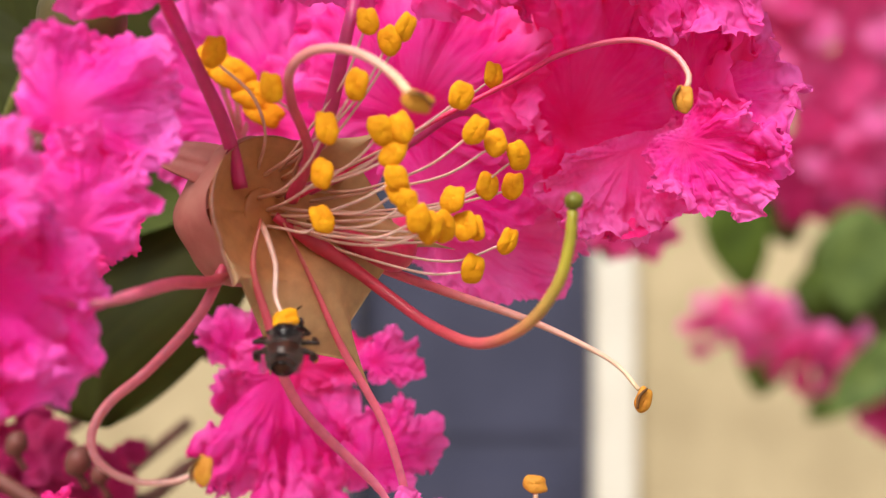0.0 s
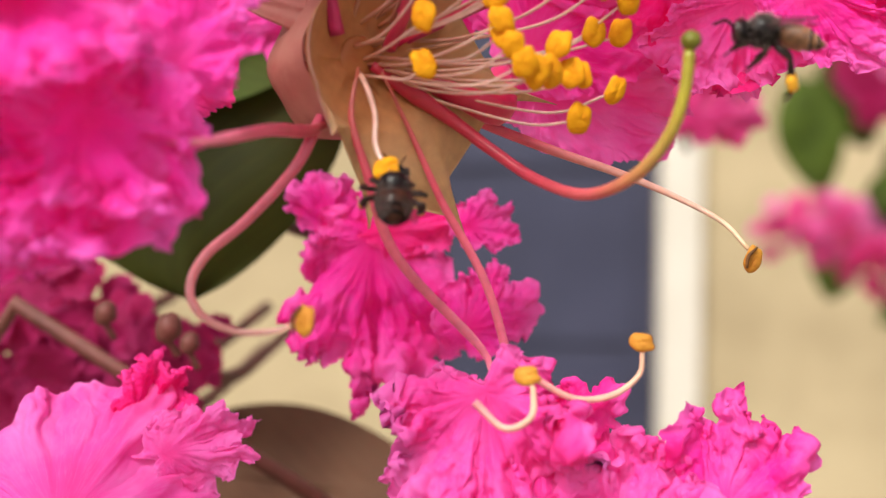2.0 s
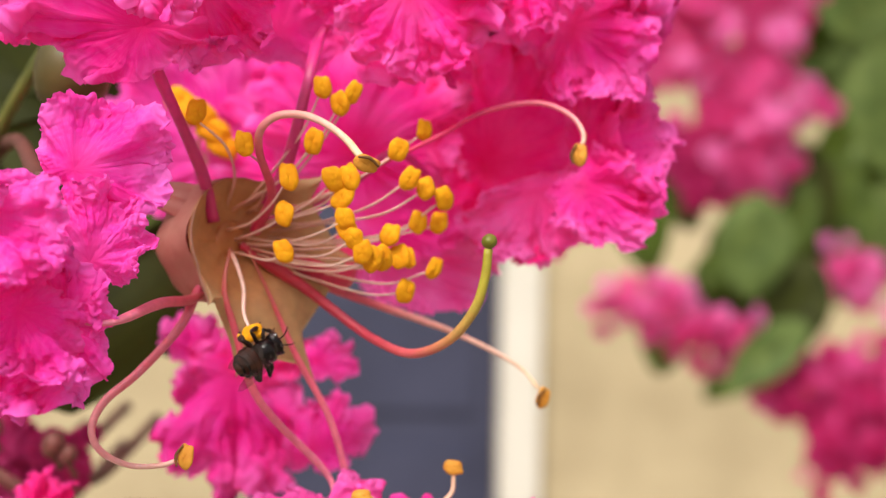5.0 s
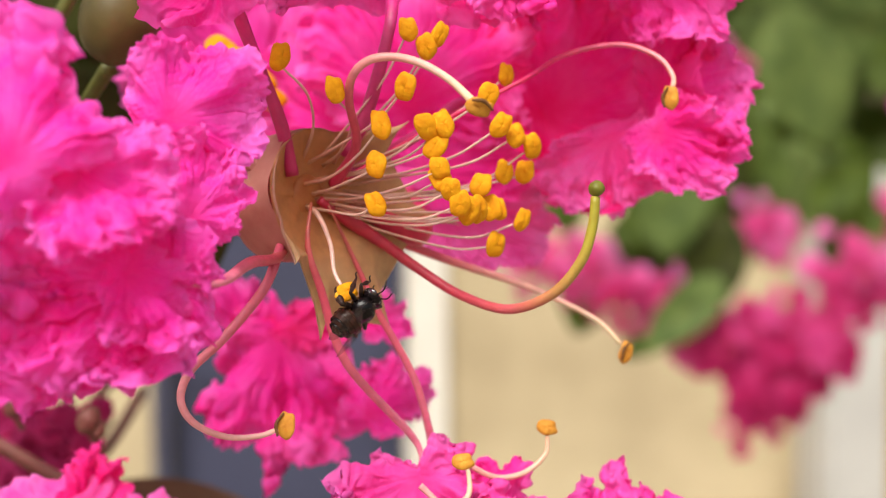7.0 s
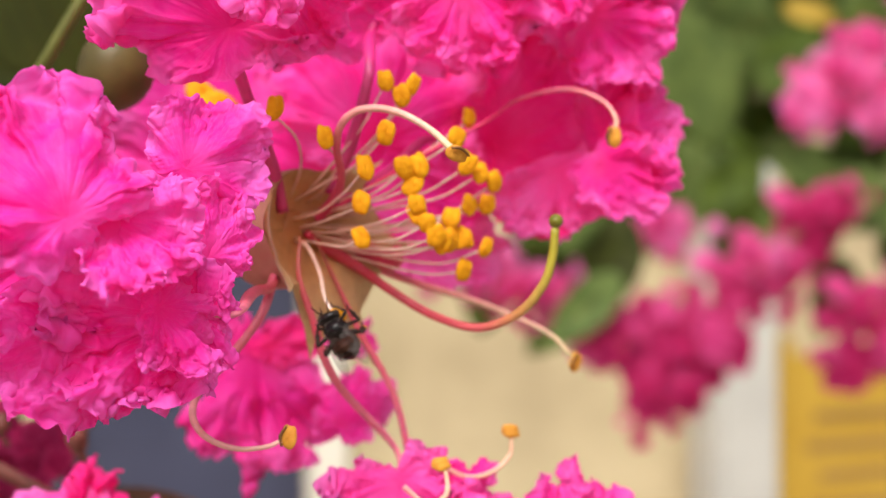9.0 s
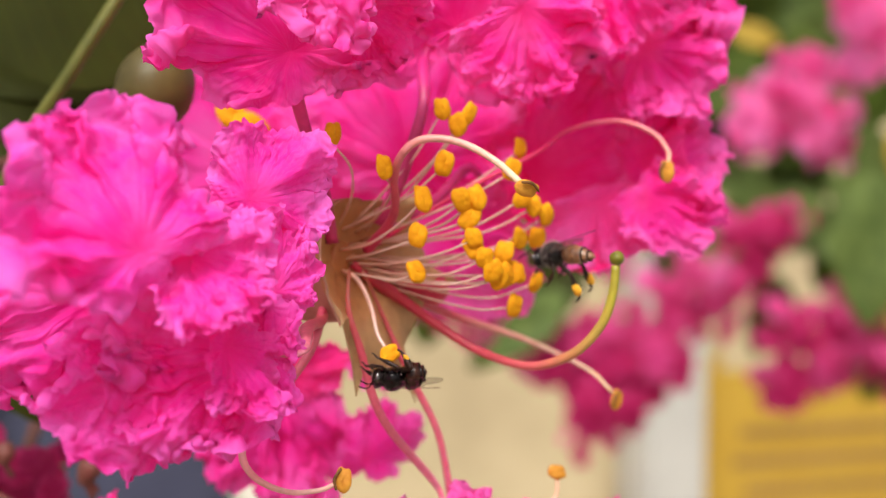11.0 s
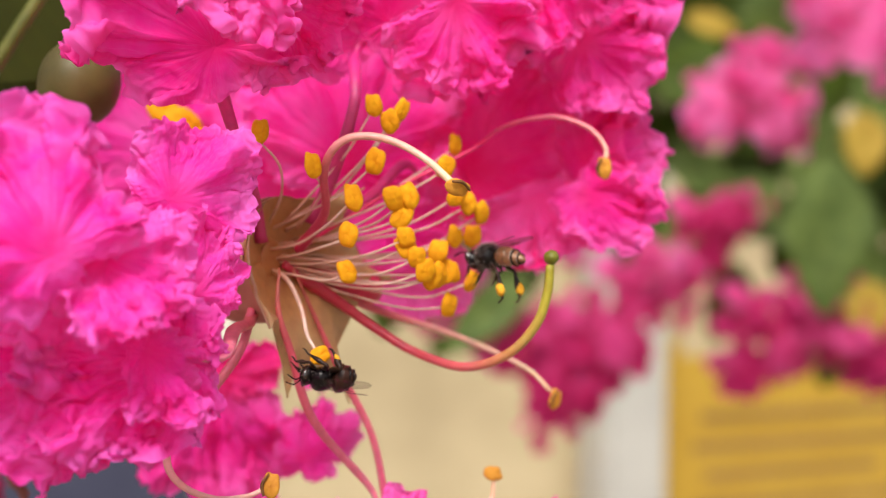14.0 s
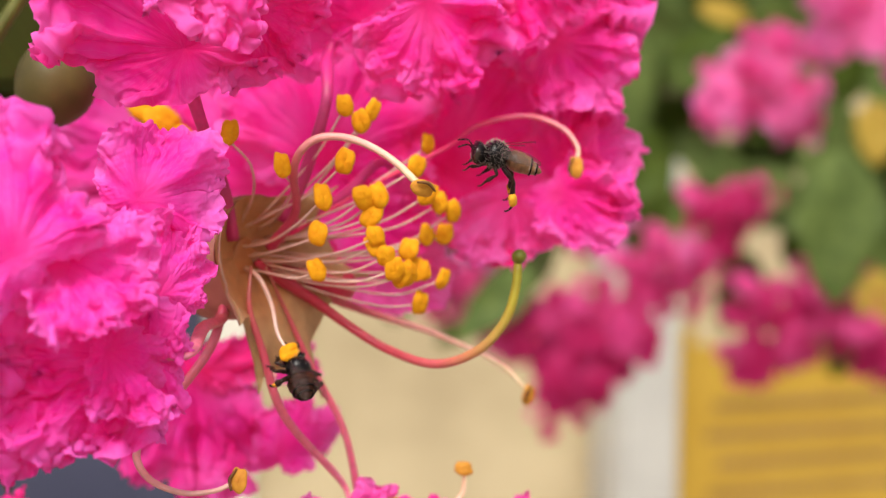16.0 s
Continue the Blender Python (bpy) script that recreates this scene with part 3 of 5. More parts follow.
def anther_at(stamen, p, facing, up, size, mat, label="", groove=0.34, seed=0):
    """A cushion-shaped anther: flat, squarish, hollowed in front, with two blunt horns on top."""
    gen = np.random.default_rng(seed + 40)
    c = unit(facing)
    a = np.asarray(up, float)
    a = unit(a - c * (a @ c))
    b = np.cross(c, a)
    origin = np.array(top_of(stamen).location)
    verts = []
    rings, sides = 16, 28
    tall, wide, deep = 0.90 * gen.uniform(0.9, 1.08), 0.72 * gen.uniform(0.86, 1.08), 0.34 * gen.uniform(0.85, 1.15)
    tilt, phase = gen.uniform(-0.16, 0.16), gen.uniform(0, 6.28, 3)
    for i in range(rings + 1):
        lat = -math.pi / 2 + math.pi * i / rings
        for k in range(sides):
            lon = 2 * math.pi * k / sides
            z, x, y = math.sin(lat), math.cos(lat) * math.sin(lon), math.cos(lat) * math.cos(lon)
            r = math.hypot(x, y) + 1e-9
            horn = 0.07 * math.exp(-(((lon - 0.62) / 0.3) ** 2)) + 0.07 * math.exp(-(((lon - 5.66) / 0.3) ** 2)) - 0.07 * math.exp(-((min(lon, 6.283 - lon) / 0.3) ** 2))
            square = 1 + 0.03 * math.cos(4 * lon + math.pi) + horn + 0.03 * math.sin(5 * lon + phase[0])
            x, y = x * square, y * square
            z = z * (1 + 0.06 * math.sin(3 * lon + phase[1]))
            if z > 0:
                z -= 0.6 * groove * (1 - r) ** 1.2 + 0.16 * math.exp(-((x / 0.13) ** 2)) * (1 - 0.8 * r)
            y2 = y + tilt * x
            verts.append((np.asarray(p, float) + size * (y2 * tall * a + x * wide * b + (z * deep - 0.12 * y * y) * c)) * MM - origin)
    return link_mesh("anther", mesh_of("anther", verts, grid_faces(rings + 1, sides, True)), mat, stamen, label)


# inner stamens: where each anther hangs
SHORT = [
    (-6.0, 0.0, 6.7), (-2.7, -1.1, 4.6), (1.8, 0.1, 4.9), (0.2, -0.3, 2.5), (-0.1, 0.0, 0.0), (-0.1, 0.3, -2.5),
    (4.4, 2.8, 8.5), (3.5, 2.5, 7.7), (2.3, 2.3, 8.8), (9.6, 6.5, 6.3), (3.2, 0.4, 2.4), (4.3, 0.4, 2.6),
    (3.8, 0.6, 1.2), (4.0, 0.2, -0.2), (4.6, -0.3, -1.6), (5.2, -0.3, -2.5), (5.9, 0.2, -3.0), (6.6, 1.0, -2.9), (7.1, 2.8, -1.3), (7.8, 3.2, -2.8),
    (8.4, 3.6, -2.9), (9.2, 5.3, -0.4), (10.7, 5.8, -0.4), (7.6, 2.6, 4.6), (8.4, 2.5, 2.6), (9.6, 3.5, 2.0), (11.0, 4.6, 1.3),
    (10.4, 5.1, -3.7), (8.3, 3.9, -5.3), (4.1, 0.6, -0.9),
]
for k, p in enumerate(SHORT):
    gen = np.random.default_rng(100 + k)
    p = np.array(p)
    off = p - MOUTH
    off = off - AXIS * (off @ AXIS)
    root = MOUTH - AXIS * 1.2 + off * min(0.30, 2.6 / np.linalg.norm(off)) + gen.uniform(-1, 1, 3) * 0.45
    if k in (0, 1):
        root = MOUTH - AXIS * 1.2 + np.array((-0.4 + 2.2 * k, 0, 2.2))
    way = p - root
    sag = np.array((0, 0.5, -1)) * (0.06 + 0.05 * gen.random()) * np.linalg.norm(way)
    if k < 2:
        sag = np.array((1.3, 0.6, -0.2))
    end = p + unit(way) * -0.45 + np.array((0, 0, -0.25))
    bits = [root, root + way * 0.35 + sag * 0.8 + gen.uniform(-0.25, 0.25, 3), root + way * 0.72 + sag * 0.9 + gen.uniform(-0.2, 0.2, 3), end]
    stamen = tube("stamen", bits, (0.12, 0.095, 0.085, 0.07), FILAMENT, flower, "", 26, 8)
    facing = unit((0.15 + gen.uniform(-0.5, 0.5), -1, gen.uniform(-0.3, 0.3)))
    anther_at(stamen, p, facing, (gen.uniform(-0.5, 0.5), 0, 1), gen.uniform(0.92, 1.08), ANTHER, "yellow two-lobed anther", 0.34, k)

# the hanging stamen on which the bee works
HANG = np.array((-2.05, -0.1, -8.0))
stamen = tube("stamen", [MOUTH - AXIS * 1.4 + (0, 0, -0.6), (-3.6, 3.0, -3.2), (-2.9, 2.0, -5.0), (-2.75, 0.8, -6.7), (-2.3, 0.1, -7.7)], (0.2, 0.17, 0.16, 0.15, 0.1), FILAMENT, flower, "pale hanging stamen", 30, 8)
anther_at(stamen, HANG, (0.2, -1, 0.5), (1, 0, 0.45), 0.88, ANTHER, "yellow two-lobed anther", 0.2, 5)

LONG = (
    ([(-2, 6.0, -1.0), (5, 6.6, 3.0), (10.7, 6.2, 5.9), (14.0, 7.7, 7.8), (17.8, 7.4, 8.55), (20.1, 5.8, 7.6), (21.0, 4.9, 6.1), (20.75, 4.5, 5.2)], (0.15, 0.15, 0.15, 0.15, 0.16, 0.18, 0.19, 0.18), HOOK, (20.6, 4.3, 4.6), (0, -0.25, 1), (-0.4, -1, 0)),
    ([(-2.4, 5.4, -1.2), (-1.1, 2.8, 1.3), (-1.75, 0.0, 3.9), (-1.65, -1.6, 5.4), (-0.6, -2.1, 6.35), (1.0, -2.7, 6.45), (2.5, -3.8, 5.9), (3.9, -5.1, 4.85), (5.0, -6.5, 3.5)], (0.44, 0.37, 0.30, 0.27, 0.26, 0.26, 0.26, 0.25, 0.25), STAMEN, (5.3, -6.85, 3.15), (0.7, -0.2, -0.4), (0, -1, -0.4)),
    ([(-5.2, 5.8, -3.4), (-6.1, 3.2, -5.4), (-7.2, 1.8, -7.9), (-9.7, 0.6, -10.8), (-11.7, -0.5, -12.6), (-12.3, -1.7, -14.2), (-11.5, -2.8, -15.5), (-9.6, -3.4, -16.3), (-7.6, -3.5, -16.3), (-6.5, -3.4, -15.95)], (0.32, 0.35, 0.34, 0.31, 0.29, 0.28, 0.26, 0.23, 0.19, 0.16), STAMEN_PINK, (-6.0, -3.4, -15.75), (0.15, 0, 1), (-0.4, -1, 0.2)),
    ([(-3.0, 5.8, -2.2), (2.0, 9.2, -5.0), (6.8, 12.2, -6.9), (12.5, 12.8, -8.9), (17.2, 11.6, -11.2), (18.9, 10.3, -13.0)], (0.2, 0.32, 0.31, 0.27, 0.2, 0.14), STAMEN, (19.15, 10.0, -13.6), (0.5, 0, 1), (0.3, -1, 0)),
)
for bits, radii, mat, end, up, facing in LONG:
    stamen = tube("stamen", bits, radii, mat, flower, "long curved pink outer stamen", 60, 12)
    tipped = anther_at(stamen, end, facing, up, 0.92, ANTHER_SIDE, "ochre anther with a dark seam", 0.4, 3)
    c = unit(facing)
    a = unit(np.asarray(up, float) - c * (np.asarray(up, float) @ c))
    b = np.cross(c, a)
    tube("seam", [np.asarray(end) - a * 0.7 + b * 0.3 + c * 0.3, np.asarray(end) + b * 0.52 + c * 0.33, np.asarray(end) + a * 0.74 + b * 0.2 + c * 0.25], (0.08, 0.12, 0.06), SEAM, stamen, "dark seam", 12, 6)

style = tube("style", [(-3.4, 5.6, -2.2), (-1.4, 6.4, -3.6), (1.0, 7.0, -5.2), (3.4, 6.6, -7.0), (6.0, 4.9, -8.7), (8.6, 1.5, -9.45), (11.0, -0.8, -8.35), (12.6, -2.1, -6.2), (13.25, -2.5, -4.0), (13.45, -2.5, -2.1)], (0.28, 0.48, 0.38, 0.35, 0.34, 0.33, 0.32, 0.32, 0.32, 0.31), STYLE, flower, "long curved style, red turning green", 70, 14)
blob("stigma", (13.5, -2.55, -1.6), ((0, 0, 1), (1, 0, 0), (0, 1, 0)), (0.5, 0.52, 0.52), STIGMA, style, "round green stigma", 0, 0.05)

# its six petals
petal("petal", flower, 11, (-10.0, -4.0, 15.4), (0.1, -0.9, -0.35), (-0.25, 0.1, 1), 8.4, 9.0, PETAL, 0.85, 0.05, 0.6, foot=((-5.2, 4.2, -0.6), (-5.9, 3.4, 2.6), (-7.2, 1.6, 6.0)), claw=(0.5, 0.46, 0.4, 0.5), label="crinkled pink petal blade")
petal("petal", flower, 12, (6.6, 3.8, 17.4), (-0.05, -0.9, -0.3), (0.9, 0, 1), 8.0, 8.6, PETAL, 0.95, 0.0, 0.7, foot=((-1.6, 5.2, 0.6), (-0.1, 4.8, 3.9), (1.2, 3.4, 9.0)), claw=(0.5, 0.44, 0.38, 0.5), label="crinkled deep pink petal blade")
# the deep material here paints in the shade of the cupped hollow
petal("petal", flower, 13, (18.6, 17.0, 6.6), (-0.3, -0.95, 0.05), (0.9, 0.2, 0.35), 9.6, 9.4, PETAL_DEEP, 0.8, -0.25, foot=((-1.5, 6.2, -0.6), (4.0, 10.0, 2.4), (8.0, 14.0, 5.0)), claw=(0.4, 0.42, 0.4, 0.4), label="cupped pink petal blade, its hollow's shade put into the colour", dish=0.35)
petal("petal", flower, 14, (-15.0, -11.0, -6.6), (0.25, -1, 0.1), (-1, -0.2, 0), 6.7, 5.7, PETAL_LIT, 1.15, 0.12, foot=((-5.4, 5.6, -4.4), (-6.3, 2.6, -5.9), (-8.0, -1.5, -6.0)), claw=(0.4, 0.5, 0.5, 0.45), label="crinkled pink petal blade", claw_mat=CLAW_ROSE)
petal("petal", flower, 15, (3.2, 3.6, -23.5), (0.05, -1, 0.35), (0, 0.1, -1), 6.2, 5.2, PETAL_PALE, 1.2, 0.1, wild=2.6, rag=1.1, foot=((-4.0, 4.0, -2.4), (-4.3, 2.9, -5.2), (-3.5, 2.7, -8.0), (-1.8, 3.2, -13.0)), claw=(0.1, 0.24, 0.30, 0.32, 0.32), label="crinkled pink petal blade", claw_mat=CLAW_ROSE)
petal("petal", flower, 16, (6.6, 5.6, -25.2), (0.05, -1, 0.5), (0.3, 0.1, -1), 5.4, 4.8, PETAL, 1.2, 0.1, wild=2.6, rag=1.1, foot=((-2.8, 5.0, -2.6), (-1.2, 5.4, -6.0), (0.6, 5.4, -10.0), (3.2, 6.2, -15.0)), claw=(0.08, 0.18, 0.26, 0.28, 0.3), label="crinkled pink petal blade", claw_mat=CLAW_ROSE)

petal("petal", flower, 17, (-7.8, -7.8, 17.0), (0.05, -0.95, -0.22), (0.35, 0, -1), 4.6, 5.2, PETAL, 1.35, 0.0, 0.9, label="pale frilled fold of a petal")
petal("petal", flower, 18, (9.0, 2.6, 14.2), (-0.05, -0.95, -0.3), (0.4, 0, -1), 4.6, 5.0, PETAL, 1.0, 0.0, 0.6, wild=1.6, label="pale frilled fold of a petal")

petal("petal", flower, 20, (-4.6, -2.6, 13.6), (0.1, -0.95, -0.35), (0.5, 0, -0.8), 4.0, 4.8, PETAL, 1.0, 0.0, 0.7, wild=1.6, label="pale frilled fold of a petal")

# ---- flowers round it ----
SPRAY = "flowers of the spray"


def neighbour(label, at, petals, stalk):
    """Another flower: petals, and a stalk from its foot back to the spray's stem."""
    ob = thing("crape_myrtle_flower", at, label, "flower", SPRAY)
    for args, extra in petals:
        petal("petal", ob, *args, **extra)
    tube("pedicel", [at, *stalk], (0.7, 0.6, 0.7), BARK, ob, "thin reddish flower stalk")
    return ob


PB = "crinkled pink petal blade"
neighbour("bright pink crape myrtle flower close to the lens, out of focus", (-18, 8, 2), [
    ((21, (-10.7, -6.6, 3.2), (0.3, -1, 0.1), (0.9, 0, 0.4), 4.4, 4.2, PETAL_LIT), dict(ruffle=0.95, crinkle=0.7, dome=0.2, label=PB)),
    ((25, (-10.9, -7.6, -1.6), (0.3, -1, 0.1), (0.3, 0, 1), 3.6, 3.2, PETAL_LIT), dict(ruffle=1.15, dome=0.1, label=PB)),
    ((22, (-20.8, -16.0, 2.0), (0.35, -1, 0.2), (-0.6, 0, 1), 6.0, 6.4, PETAL_LIT), dict(ruffle=1.1, dome=0.2, crinkle=0.7, label=PB)),
    ((23, (-19.4, -11.0, -8.4), (0.3, -1, 0.05), (-0.6, 0, -1), 4.8, 5.2, PETAL_LIT), dict(ruffle=1.15, dome=0.1, crinkle=0.8, label=PB)),
    ((24, (-24.0, -7.0, -3.0), (0.3, -1, 0.05), (-1, 0, 0), 7.4, 7.0, PETAL_LIT), dict(ruffle=1.0, dome=0.2, crinkle=0.7, label=PB)),
    ((27, (-13.2, -11.6, -6.7), (0.55, -1, 0.25), (1, 0, -0.5), 3.4, 3.8, PETAL_LIT), dict(ruffle=1.2, dome=-0.1, label="frilled pink petal blade")),
    ((28, (-15.8, -13.4, -1.2), (0.3, -1, 0.5), (0.8, 0, -0.6), 4.0, 4.6, PETAL_LIT), dict(ruffle=1.1, dome=-0.1, label="frilled pink petal blade")),
    ((26, (-14.6, 4.0, -2.6), (0.3, -1, 0.05), (1, 0, 0.2), 3.6, 3.4, PETAL_DEEP), dict(ruffle=0.7, dome=0.1, crinkle=0.7, rows=34, cols=220, label="deep pink petal blade")),
], [(-24, 24, 6), (-34, 50, 4)])
neighbour("bright pink crape myrtle flower with frilled petals", (12, 27, 10), [
    ((31, (20.0, 9.5, 18.4), (-0.2, -0.95, -0.1), (0.6, 0, 1), 8.2, 8.6, PETAL), dict(ruffle=1.25, dome=0.1, label="frilled pink petal blade")),
    ((32, (5.0, 18.5, 8.6), (-0.1, -1, 0.1), (0.2, 0, 1), 8.2, 9.0, PETAL), dict(ruffle=0.47, dome=0.05, crinkle=0.45, label="smooth pale pink petal blade")),
    ((33, (-8.5, 34.0, 9.2), (0.1, -1, 0.1), (-0.5, 0, 1), 10.0, 10.5, PETAL), dict(ruffle=0.51, dome=0.1, crinkle=0.5, label="smooth pink petal blade")),
    ((63, (13.8, 6.6, 19.2), (-0.1, -0.95, -0.15), (0.3, 0, -1), 4.4, 4.6, PETAL_PALE), dict(ruffle=1.0, dome=0.1, crinkle=0.9, label="pale frilled petal blade")),
    ((65, (22.6, 8.6, 13.6), (-0.3, -0.95, -0.1), (0.9, 0, -0.4), 4.4, 5.0, PETAL), dict(ruffle=1.05, wild=1.6, dome=0.0, crinkle=0.7, label="frilled pink petal blade")),
    ((66, (17.6, 5.6, 18.4), (-0.2, -0.95, -0.2), (0.5, 0, -0.9), 5.0, 4.8, PETAL), dict(ruffle=1.05, wild=1.6, dome=0.0, crinkle=0.7, label="frilled pink petal blade")),
    ((67, (23.4, 10.8, 1.6), (-0.3, -0.95, 0.1), (0.8, 0, -0.6), 4.2, 3.8, PETAL), dict(ruffle=1.0, wild=2.0, dome=0.0, crinkle=0.9, label="frilled pink petal blade")),
    ((38, (24.4, 12.2, 6.2), (-0.45, -0.9, 0.1), (0.8, 0, 0.2), 4.4, 7.0, PETAL), dict(ruffle=1.15, dome=0.15, label="frilled pink petal blade")),
    ((39, (19.6, 14.0, 0.8), (-0.1, -1, 0.25), (0.3, 0, -1), 3.8, 6.2, PETAL_PALE), dict(ruffle=1.0, dome=0.0, crinkle=0.8, label="pale pink petal blade")),
    ((37, (8.0, 18.0, 2.0), (0.0, -1, 0.1), (0.6, 0, 0.6), 6.4, 6.0, PETAL), dict(ruffle=0.5, dome=0.1, crinkle=0.5, label="smooth pink petal blade")),
    ((35, (-1.0, 24.0, 5.4), (0.1, -1, 0.1), (-0.5, 0, 1), 6.6, 7.0, PETAL), dict(ruffle=0.5, dome=0.1, crinkle=0.5, label="smooth pink petal blade")),
    ((36, (-1.0, 9.0, 17.0), (0.1, -1, -0.2), (0, 0, 1), 7.5, 7.0, PETAL), dict(ruffle=0.8, dome=0.1, label=PB)),
    ((34, (9.6, 20.0, -3.2), (0.0, -1, 0.2), (1, 0, -0.3), 7.2, 4.4, PETAL_PALE), dict(foot=((-1.2, 7.4, -2.6), (1.4, 7.4, -3.8), (4.0, 9.2, -4.6)), claw=(0.5, 0.95, 1.2, 1.2), claw_mat=CLAW_RED, ruffle=0.51, dome=0.08, crinkle=0.5, label="smooth pink petal blade")),
], [(6, 40, 14), (-10, 52, 20)])
neighbour("half-hidden magenta crape myrtle flower", (-5, 32, -17), [
    ((41, (-5.4, 26.0, -17.4), (0.1, -1, 0.1), (0, 0, -1), 8.6, 5.4, PETAL), dict(wild=3.0, ruffle=1.1, dome=0.1, rows=44, cols=300, label="crinkled magenta petal blade")),
    ((42, (2.6, 24.0, -12.2), (0.1, -1, 0.1), (1, 0, 0.2), 2.6, 2.0, PETAL), dict(wild=3.0, ruffle=1.0, dome=0.1, rows=30, cols=220, label=PB)),
    ((43, (-9.0, 27.0, -11.4), (0.1, -1, 0.1), (-0.3, 0, 1), 3.0, 2.6, PETAL), dict(wild=2.5, ruffle=1.0, dome=0.1, rows=30, cols=220, label="crinkled magenta petal blade")),
    ((44, (-2.8, 26.0, -12.6), (0.1, -1, 0.1), (1, 0, 0.2), 4.2, 2.2, PETAL_DEEP), dict(wild=2.5, ruffle=1.0, dome=0.1, rows=30, cols=220, label="crinkled magenta petal blade")),
    ((45, (2.6, 23.0, -18.6), (0.1, -1, 0.1), (0.6, 0, 0.6), 4.0, 3.2, PETAL), dict(wild=2.5, ruffle=1.0, dome=0.1, rows=30, cols=220, label=PB)),
], [(-7, 44, -16), (-16, 52, -14)])
neighbour("pale pink crape myrtle flower seen from behind", (-21, 22, -30), [
    ((51, (-23.6, 13.0, -28.2), (0.1, -0.8, 0.6), (0.2, 0, 1), 7.4, 8.6, PETAL_PALE), dict(wild=1.5, rag=0.3, ruffle=0.34, dome=0.3, crinkle=0.35, label="smooth pale pink petal blade")),
    ((52, (-16.6, 15.5, -26.6), (0.1, -0.9, 0.3), (1, 0, 0.3), 4.2, 2.6, PETAL_PALE), dict(wild=2.5, ruffle=0.9, dome=0.1, label=PB)),
    ((53, (-20.0, 18.0, -24.0), (0.3, -0.9, 0.2), (0.6, 0, 0.8), 3.2, 2.4, PETAL_DEEP), dict(wild=3.0, ruffle=1.2, dome=0.1, label="deep magenta petal blade")),
], [(-22, 34, -34), (-22, 50, -44)])
neighbour("blurred magenta crape myrtle flower farther back", (33, 134, -1), [
    ((71, (33, 126, 0), (-0.1, -1, 0.1), (0.5, 0, 0.8), 6.2, 5.4, FAR_PINK), dict(wild=2.0, ruffle=0.9, rows=24, cols=140, label="crinkled magenta petal blade")),
    ((72, (38, 128, -1.5), (-0.1, -1, 0.1), (1, 0, -0.3), 4.6, 4.0, FAR_PINK), dict(wild=2.5, ruffle=0.9, rows=24, cols=140, label="crinkled magenta petal blade")),
    ((73, (28, 128, 1), (-0.1, -1, 0.1), (-1, 0, 0.3), 5.0, 4.4, FAR_DEEP), dict(wild=2.5, ruffle=0.9, rows=24, cols=140, label="crinkled magenta petal blade")),
], [(34, 150, -4), (40, 190, -6)])
low = neighbour("bright pink crape myrtle flower below with two curved stamens", (9, 12, -32), [
    ((61, (17.2, 5.0, -26.0), (0.0, -1, 0.35), (0.4, 0, 1), 5.2, 3.6, PETAL), dict(wild=2.8, rag=1.1, ruffle=1.35, dome=0.1, label="frilled pink petal blade")),
    ((62, (7.0, 2.0, -32.5), (0.0, -1, 0.6), (0, 0, -1), 7.0, 9.0, PETAL), dict(wild=2.0, rag=1.1, ruffle=1.2, dome=0.15, label="frilled pink petal blade")),
    ((64, (11.4, 4.0, -27.4), (0.1, -1, 0.4), (0.3, 0, 1), 4.2, 4.0, PETAL_PALE), dict(wild=2.4, rag=1.1, ruffle=1.3, dome=0.0, label="frilled pink petal blade")),
], [(4, 28, -44), (0, 50, -60)])
for bits, end, up in (
    ([(5.5, 3.0, -19.5), (8.0, 3.4, -20.9), (10.2, 4.2, -20.9), (11.8, 4.6, -19.8), (12.0, 4.6, -18.4)], (11.95, 4.6, -17.9), (1, 0, 0)),
    ([(2.6, 0.4, -20.6), (4.2, -0.1, -21.9), (5.6, -0.2, -21.3), (5.75, 0.2, -20.0), (5.6, 0.4, -19.5)], (5.4, 0.4, -19.15), (1, 0, 0.2)),
):
    stamen = tube("stamen", bits, (0.22, 0.2, 0.19, 0.18, 0.15), STAMEN_PALE, low, "pale curved stamen", 40, 10)
    anther_at(stamen, end, (0, -1, 0.3), up, 0.78, ANTHER_SIDE, "orange anther", 0.1)

back = thing("crape_myrtle_flower", (-10, 36, 2), "crape myrtle flower behind, only its orange anthers seen", "flower", SPRAY)
for k, p in enumerate(((-9.9, 22.0, 9.3), (-8.5, 21.6, 8.4), (-7.2, 22.0, 7.0), (-6.4, 22.2, 5.8))):
    stamen = tube("stamen", [(-10, 36, 2), (-9.5, 32, 4), np.array(p) + (0, 0.8, -0.4)], (0.3, 0.25, 0.2), STAMEN, back, "pale stamen", 16, 8)
    anther_at(stamen, p, (0.3, -1, 0.2), (1, 0, -0.5), 1.7, ANTHER, "blurred orange anther", 0.3, k)

# ---- stems, buds and leaves of the spray ----
def stem(name, points, radii, mat, label, category="stem"):
    ob = thing(name, points[0], label, category)
    tube("bark", points, radii, mat, ob, "", 40, 12)
    return ob


